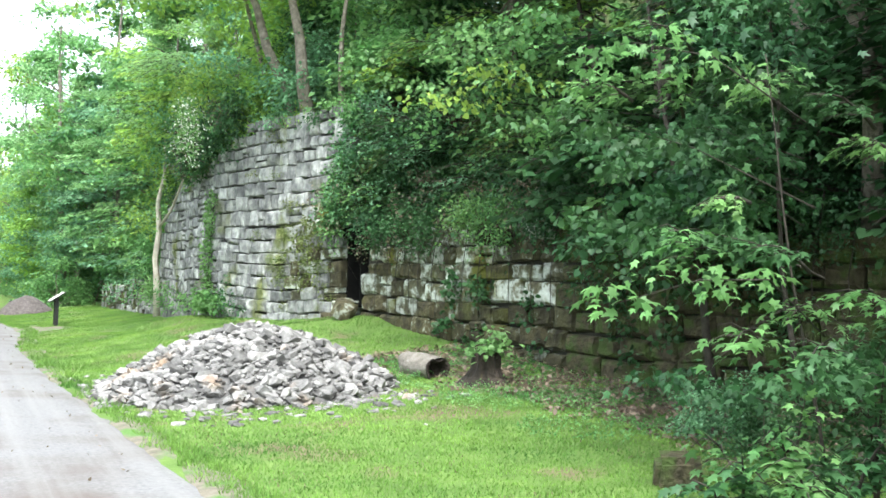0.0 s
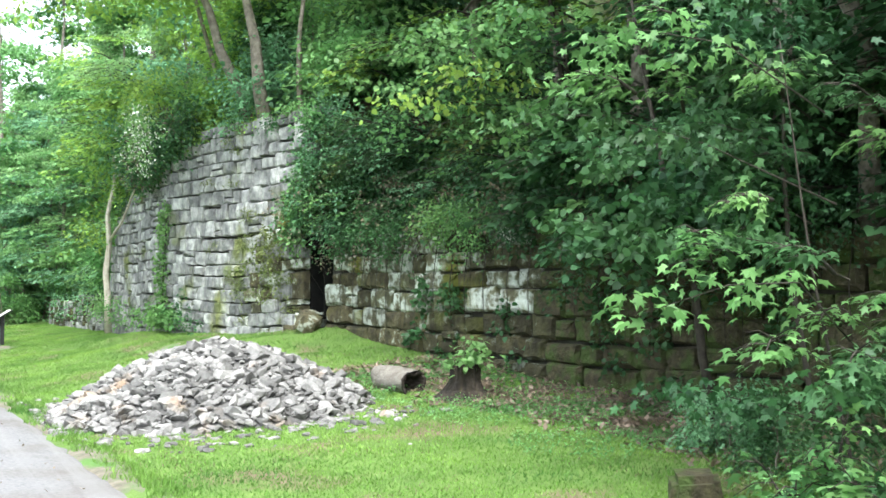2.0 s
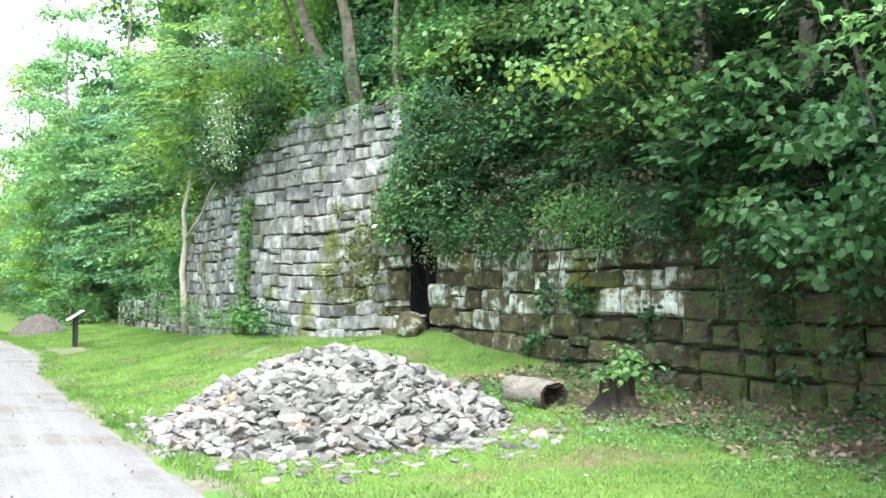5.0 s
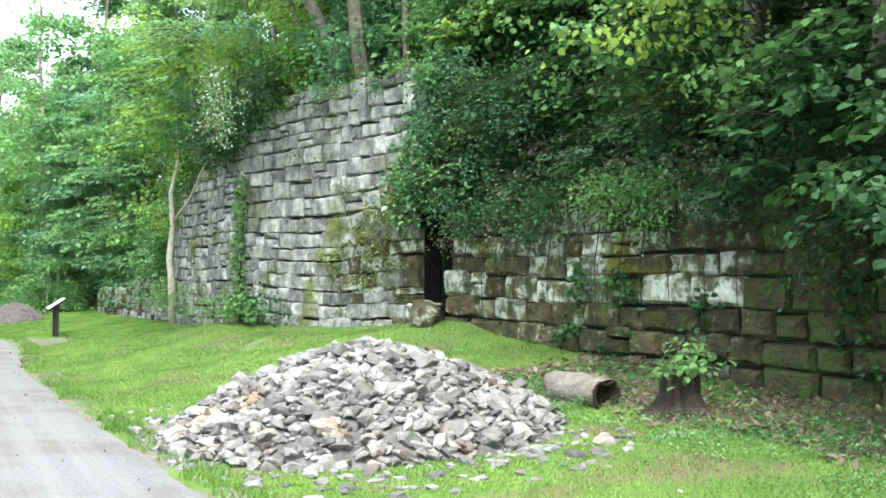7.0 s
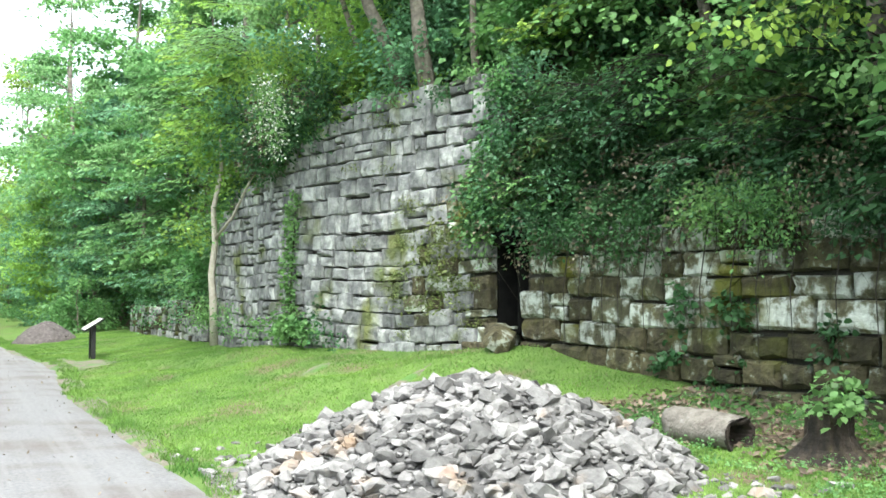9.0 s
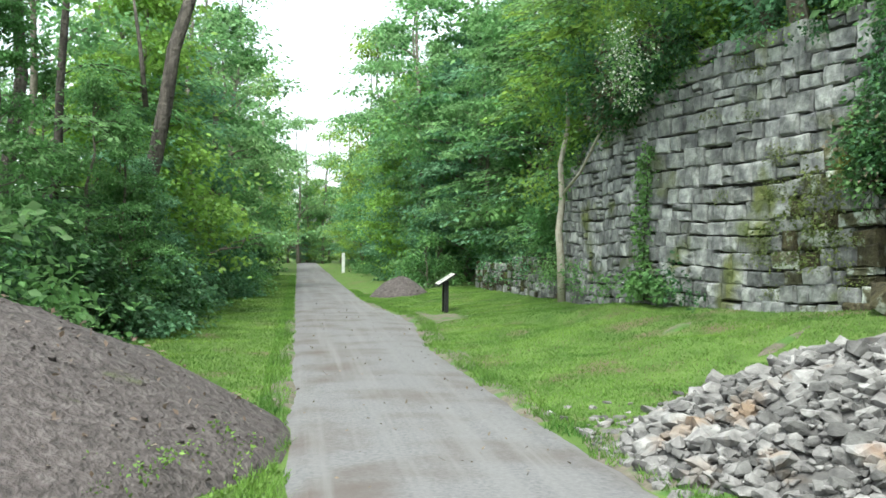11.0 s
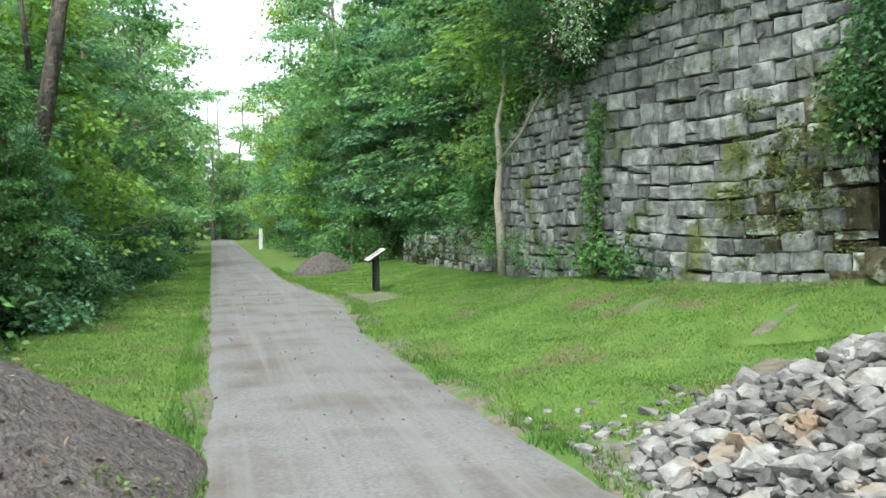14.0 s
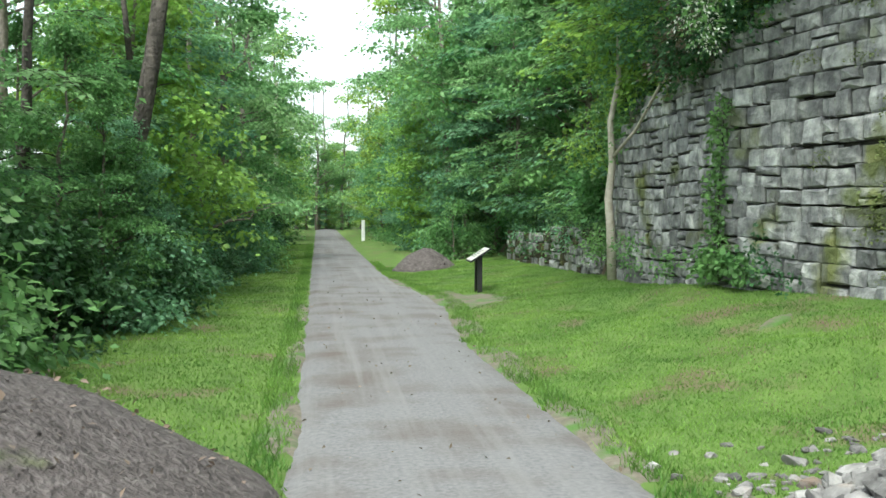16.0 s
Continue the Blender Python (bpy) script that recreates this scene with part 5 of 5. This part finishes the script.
def fan(name, label, seed, base, tip, width, count, size, mat, shape=HEART, shape_f=HEART_F, group="layered boughs"):
    """A flat, drooping spray of leaves on forked twigs, as one branch."""
    gen = np.random.default_rng(seed)
    base, tip = Vector(base), Vector(tip)
    ob = thing(name, *base, label, "branch", group)
    d = tip - base
    flat = Vector((d.x, d.y, 0)).normalized()
    side = Vector((-flat.y, flat.x, 0.0))
    ln = d.length
    spine = [d * t + Vector((0, 0, 0.16 * ln * math.sin(math.pi * t))) for t in (0, 0.25, 0.5, 0.75, 1)]
    twigs = [tube(spine, [0.016 * (1 - 0.8 * k / 4) for k in range(5)], 5)]
    forks = 7
    lines = [(spine[0].lerp(spine[1], 0.6), spine[4])]
    for k in range(forks):
        t = 0.18 + 0.75 * k / forks
        a = spine[int(t * 4)].lerp(spine[int(t * 4) + 1], t * 4 - int(t * 4))
        reach = width * (1.05 - 0.75 * t) * gen.uniform(0.75, 1.2)
        b = a + side * reach * (1 if k % 2 else -1) + flat * reach * 0.75 + Vector((0, 0, -0.16 * reach + gen.normal() * 0.05))
        twigs.append(tube([a, a.lerp(b, 0.5) + Vector((0, 0, 0.03)), b], [0.006, 0.004, 0.002], 4))
        lines.append((a, b))
    limb = part("limb", mesh_np("limb", *twigs[0], TWIG, True), ob)
    v, f = joined(twigs[1:])
    tagged(part("twig", mesh_np("twig", v, f, TWIG, True), limb), kind="stuff")
    pts, axes = [], []
    for a, b in lines:
        m = max(4, int(count * (b - a).length / (ln + forks * width * 0.55)))
        for q in range(m):
            t = (q + gen.uniform(0, 1)) / m
            way = (b - a).normalized()
            out = Vector((-way.y, way.x, 0)) * (1 if q % 2 else -1)
            pts.append(a.lerp(b, t) + Vector(gen.normal(size=3) * 0.025))
            axes.append(way * 0.75 + out * gen.uniform(0.2, 1.0) + Vector((0, 0, -0.3 + gen.normal() * 0.18)))
    p = np.array([tuple(q) for q in pts])
    ax = np.array([tuple(q.normalized()) for q in axes])
    nor = gen.normal(size=p.shape) * 0.22 + (0, 0, 1)
    sd = np.cross(nor, ax)
    sd /= np.linalg.norm(sd, axis=1, keepdims=True)
    nor = np.cross(ax, sd)
    sc = size * gen.uniform(0.6, 1.25, len(p))
    vv = p[:, None, :] + sc[:, None, None] * (shape[None, :, 0:1] * ax[:, None, :] + shape[None, :, 1:2] * sd[:, None, :] + shape[None, :, 2:3] * nor[:, None, :])
    ff = (np.arange(len(p)) * len(shape))[:, None, None] + np.array(shape_f)[None]
    tagged(part("leaf_spray", mesh_np("leaf_spray", vv.reshape(-1, 3), ff.reshape(-1, 3), mat), limb), kind="stuff")
    return ob


# maple sprays that catch the light before the dark bank
g5 = random.Random(93)
for k, tip in enumerate(((5.28, 2.20, 3.41), (6.07, 2.40, 3.38), (4.97, 2.60, 3.01), (6.16, 2.00, 3.06), (6.51, 1.80, 2.99), (5.14, 1.60, 1.92), (5.37, 1.60, 2.08), (5.72, 1.50, 1.83), (5.32, 1.20, 1.21), (5.99, 1.40, 1.38), (5.64, 0.90, 1.12), (6.29, 1.20, 1.55), (7.14, 2.00, 2.73), (6.66, 2.40, 2.51), (6.01, 2.80, 3.27))):
    fan("maple_branch", "fresh green lobed maple branch over the shaded bank", 1200 + k, (tip[0] + g5.uniform(0.35, 0.7), tip[1] + g5.uniform(-0.1, 0.5), tip[2] + g5.uniform(-0.3, 0.1)), tip, g5.uniform(0.22, 0.36), 46, g5.uniform(0.085, 0.11), (LEAF, LEAF_DARK, LEAF)[k % 3], MAPLE, MAPLE_F, group="maple branches")
for k, tip in enumerate(((4.73, 0.40, 0.79), (4.58, 0.40, 0.70), (4.81, 0.20, 0.73), (5.34, 0.40, 0.76), (4.81, -0.10, 0.61), (5.83, 0.60, 1.15), (5.31, 0.80, 0.94))):
    foot = (tip[0] + 0.3, tip[1] + 0.2, lawn(tip[0] + 0.3, tip[1] + 0.2))
    for q in range(3):
        fan("maple_seedling", "low maple seedling with fresh green leaves in the grass", 1230 + 5 * k + q, foot, (tip[0] + g5.uniform(-0.2, 0.2), tip[1] + g5.uniform(-0.2, 0.2), tip[2] - 0.14 * q), 0.26, 50, g5.uniform(0.085, 0.11), (LEAF, LEAF_DARK)[k % 2], MAPLE, MAPLE_F, group="maple seedlings")
# dark broad-leaved boughs that reach out over the mossy wall, shade put into their colours
g4 = random.Random(91)
for k in range(46):
    yy = g4.uniform(1.2, 8.3)
    z = g4.uniform(1.5, 4.6)
    w = along(yy, FACE)
    out = g4.uniform(0.5, 1.5)
    fan("overhanging_branch", "dark green broad-leaved branch drooping over the mossy wall", 800 + k, (w + g4.uniform(0.3, 0.6), yy, max(z, 2.4) + 0.25), (w - out, yy + g4.uniform(0.1, 0.9), z), g4.uniform(0.55, 0.85), 90, g4.uniform(0.11, 0.15), (LEAF_DARK, LEAF_SHADE, LEAF_DARK, LEAF_SHADE, LEAF)[k % 5], group="branches over the mossy wall")
# boughs over the bank and wall junction; below z 4.7 the colour carries shade
for k in range(44):
    yy = g4.uniform(6.0, 14.6)
    z = g4.uniform(2.55, 6.0)
    w = along(min(yy, 14.0), FACE)
    fan("bank_branch", "green leafy branch spreading over the bank", 860 + k, (w + g4.uniform(1.0, 1.7), yy, z + g4.uniform(0.1, 0.5)), (w - g4.uniform(-0.1, 0.9), yy + g4.uniform(-0.6, 0.6), z), g4.uniform(0.6, 0.95), 110, g4.uniform(0.08, 0.12), (LEAF_DARK, LEAF_SHADE, LEAF_DARK, LEAF)[k % 4] if z < 4.7 else (LEAF, LEAF_PALE)[k % 2], group="branches over the bank")
for k in range(26):
    yy = g4.uniform(9.5, 14.5)
    z = g4.uniform(2.5, 4.4)
    w = along(min(yy, 14.0), FACE)
    fan("bank_branch", "green leafy branch hanging from the bank over the wall", 1300 + k, (w + 0.4, yy - 0.2, z + 0.3), (w - g4.uniform(0.25, 0.75), yy + g4.uniform(-0.5, 0.4), z), g4.uniform(0.4, 0.65), 80, g4.uniform(0.075, 0.1), (LEAF, LEAF_DARK, LEAF_BLUE, LEAF_DARK, LEAF_OLIVE)[k % 5], DIAMOND, DIAMOND_F, group="branches over the bank")
# layered boughs at the edge of the wood past the wall
for k in range(60):
    yy = g4.uniform(25.8, 42)
    edge = along(yy, [(25, 7.4), (31, 7.2), (37, 6.1), (42, 5.2)])
    z = 1.4 + 6.5 * g4.random()
    fan("wood_branch", "bluish-green branch in layers at the wood's edge", 920 + k, (edge + g4.uniform(0.6, 1.4), yy, z + 0.3), (edge - g4.uniform(0.2, 1.2), yy - g4.uniform(0.2, 1.4), z), g4.uniform(0.9, 1.4), 110, g4.uniform(0.16, 0.22), (LEAF_BLUE, LEAF, LEAF_BLUE, LEAF_SKY)[k % 4], DIAMOND, DIAMOND_F, group="branches at the wood's edge")
for k in range(26):
    yy = g4.uniform(22.6, 27)
    z = g4.uniform(4.4, 8.0)
    fan("yellow_branch", "pale yellow-green branch of a young tree behind the wall", 1070 + k, (5.9 + g4.uniform(0.3, 1.2), yy, z + 0.3), (5.2 + g4.uniform(-0.7, 0.8), yy - g4.uniform(0.3, 1.5), z), g4.uniform(0.8, 1.2), 120, g4.uniform(0.13, 0.17), (LEAF_PALE, LEAF_PALE, LEAF_SKY)[k % 3], DIAMOND, DIAMOND_F, group="branches at the wood's edge")
# and on the trail's other side
for k in range(56):
    yy = g4.uniform(13.5, 34)
    edge = along(yy, [(13, -4.3), (20, -3.2), (34, -2.6)])
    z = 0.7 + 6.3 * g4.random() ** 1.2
    # below z 2.6 darker leaves paint understory shade, above it paler ones skylight
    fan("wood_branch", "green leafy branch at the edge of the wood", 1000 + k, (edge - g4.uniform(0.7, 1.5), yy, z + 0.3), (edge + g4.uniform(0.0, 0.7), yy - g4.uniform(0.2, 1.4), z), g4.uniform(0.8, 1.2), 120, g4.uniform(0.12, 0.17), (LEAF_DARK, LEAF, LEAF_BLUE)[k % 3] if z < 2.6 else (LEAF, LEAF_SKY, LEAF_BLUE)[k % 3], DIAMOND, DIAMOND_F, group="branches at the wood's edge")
# low shrubs and seedlings by the stone block
for k, (x, y, sc) in enumerate(((6.9, 2.6, 0.36), (6.9, 1.6, 0.55), (7.2, 3.4, 0.45), (7.0, 0.6, 0.6), (7.6, 1.0, 0.8))):
    put(SHRUBS, (1, 1, 2, 1, 1)[k], x, y, 50 * k, sc)


# ---- grass and leaf litter ----
def blades(name, label, seed, count, region, mat, tall, wide, keep):
    gen = np.random.default_rng(seed)
    x = gen.uniform(region[0], region[1], count)
    y = region[2] + (region[3] - region[2]) * gen.random(count) ** region[4]
    rows = [(a, b, lawn(a, b)) for a, b in zip(x, y) if keep(a, b)]
    p = np.array(rows)
    n = len(p)
    ang = gen.uniform(0, 2 * np.pi, n)
    hgt = tall * gen.uniform(0.45, 1.25, n)
    w = wide * gen.uniform(0.6, 1.3, n)
    d = np.stack([np.cos(ang), np.sin(ang), np.zeros(n)], 1)
    ln = gen.normal(size=(n, 3)) * 0.45 * hgt[:, None]
    ln[:, 2] = hgt
    v = np.stack([p - d * w[:, None], p + d * w[:, None], p + ln], 1).reshape(-1, 3)
    f = np.arange(3 * n).reshape(-1, 3)
    tagged(new(name, mesh_np(name, v, f, mat)), label, "grass", kind="stuff")


def bare_patch(x, y):
    for x0, y0, a, b, turn in PATCHES:
        u, w = (x - x0) * math.cos(turn) + (y - y0) * math.sin(turn), (y - y0) * math.cos(turn) - (x - x0) * math.sin(turn)
        if (u / a) ** 2 + (w / b) ** 2 < 0.35 + 0.5 * noise.noise((x * 3, y * 3, 2)):
            return True
    return False


def right_lawn(x, y):
    edge = along(y, EDGE) + 0.02 + 0.1 * noise.noise((4, y * 0.8, 2)) + 0.4 * math.exp(-((y - 24.0) / 4.0) ** 2)
    if x < edge or x > along(y, FACE) - 0.05 or bare_patch(x, y):
        return False
    if y < 11 and x > along(y, FACE) - 1.8 + 0.4 * noise.noise((x, y, 0)):
        return noise.noise((x * 2, y * 2, 5)) > 0.15
    return pile_height(x, y) < 0.05


def left_lawn(x, y):
    if x > -0.02 or bare_patch(x, y):
        return False
    return ((x + 2.5) / 2.5) ** 2 + ((y - 10.5) / 3.0) ** 2 > 1


blades("grass", "bright green short grass of the lawn", 401, 480000, (2.3, 9.0, -7.0, 37, 1.12), GRASS, 0.03, 0.0055, right_lawn)
blades("grass", "bright green short grass beside the trail", 402, 185000, (-3.4, 0.0, -7.0, 60, 1.35), GRASS, 0.034, 0.0065, left_lawn)
blades("dry_grass", "dry straw blades among the grass", 405, 20000, (2.4, 8.5, 2.0, 34, 1.2), DRY, 0.03, 0.005, lambda x, y: right_lawn(x, y) and noise.noise((x * 0.8, y * 0.8, 21)) > 0.1)


def fringe(x, y):
    edge = along(y, EDGE) + 0.4 * math.exp(-((y - 24.0) / 4.0) ** 2)
    ragged = 0.16 * noise.noise((x * 0 + 3, y * 1.7, 8)) + 0.1 * noise.noise((1, y * 6, 8))
    if x > 1.5:
        return edge - 0.04 + ragged < x < edge + 0.25
    return -0.25 < x < 0.03 + 0.7 * ragged


blades("verge_grass", "tufted grass straggling over the trail's edge", 403, 60000, (2.0, 3.4, 1, 40, 1.3), GRASS, 0.075, 0.006, fringe)
blades("verge_grass", "tufted grass straggling over the trail's edge", 404, 24000, (-0.25, 0.25, 3, 60, 1.5), GRASS, 0.075, 0.006, fringe)

gl = [(x, y, lawn(x, y) + 0.015) for x, y in ((g.uniform(5.4, 8.9), g.uniform(1.5, 11)) for _ in range(7500)) if x > along(y, FACE) - 2.2 + 0.5 * noise.noise((x, y, 3))]
a, b = leaves(410, gl, 0.03, 1, 0.075, 0.15, droop=0.0)
tagged(new("leaf_litter", mesh_np("leaf_litter", a, b, DRY)), "dry brown fallen leaves below the mossy wall", "leaf litter", kind="stuff")
gl = [(x, y, 0.04) for x, y in ((g.uniform(0.05, 2.3), g.uniform(4, 30)) for _ in range(280))]
a, b = leaves(411, gl, 0.02, 1, 0.042, 0.1, droop=0.0)
tagged(new("twig_litter", mesh_np("twig_litter", a, b, DRY)), "small dry bits of leaf strewn on the trail", "leaf litter", kind="stuff")

# weeds on the foot of the dirt heap
for k in range(7):
    x, y = -0.3 - 0.6 * g1.random(), 8.6 + 0.4 * k
    spots = [(x + g1.gauss(0, 0.14), y + g1.gauss(0, 0.2), lawn(x, y) + 0.05 + 0.1 * g1.random() + 0.28 * max(0, -x - 0.2)) for _ in range(7)]
    growth("heap_weed", "small green weeds at the foot of the dirt heap", "weeds", 600 + k, spots, 0.06, 12, 0.035, GRASS, group="weeds on the dirt heap")

# dry leaves and pale chips on the dirt heap
gl = []
for _ in range(420):
    t, q = g1.uniform(0, 2 * math.pi), math.sqrt(g1.random()) * 0.95
    x, y = -2.5 + 2.6 * q * math.cos(t), 10.5 + 3.1 * q * math.sin(t)
    gl.append((x, y, lawn(x, y) + 1.2 * (1 - q ** 1.35) + 0.1 * noise.noise((x * 1.3, y * 1.3, 3)) * (1 - q ** 4) + 0.04))
a, b = leaves(412, gl, 0.02, 1, 0.055, 0.2, droop=0.0)
tagged(new("heap_litter", mesh_np("heap_litter", a, b, DRY)), "dry leaves and chips on the dirt heap", "leaf litter", kind="stuff")

def on_heap(x, y):
    q = math.sqrt(((x + 2.5) / 2.6) ** 2 + ((y - 10.5) / 3.1) ** 2)
    return 1.2 * max(0, 1 - q ** 1.35) if q < 1 else 0.0


spots = [(x, y, lawn(x, y) + on_heap(x, y)) for x, y in ((g1.uniform(-1.6, -0.05), g1.uniform(7.6, 9.9)) for _ in range(700)) if on_heap(x, y) < 0.3 and noise.noise((x * 2, y * 2, 31)) > 0.1]
a, b = leaves(430, spots, 0.05, 4, 0.034, 0.4, up=0.2, droop=-0.8)
tagged(new("heap_grass", mesh_np("heap_grass", a, b, GRASS)), "grass growing over the foot of the dirt heap", "grass", kind="stuff")

# low weeds in the shade below the mossy wall
g3 = random.Random(71)
gl = [(x, y, lawn(x, y) + g3.uniform(0.02, 0.09)) for x, y in ((g3.uniform(4.9, 8.8), g3.uniform(1.0, 10.5)) for _ in range(6000)) if x > along(y, FACE) - 2.8 + 0.8 * noise.noise((x * 0.8, y * 0.8, 8)) and noise.noise((x * 1.3, y * 1.3, 12)) > -0.2]
gl = [q for q in gl if q[0] < along(q[1], FACE) - 1.5 or g3.random() < 0.3]
a, b = leaves(440, gl, 0.05, 4, 0.036, 0.5, droop=-0.1)
tagged(new("ground_weeds", mesh_np("ground_weeds", a, b, LEAF)), "low green weeds in the shade of the wall", "weeds", kind="stuff")
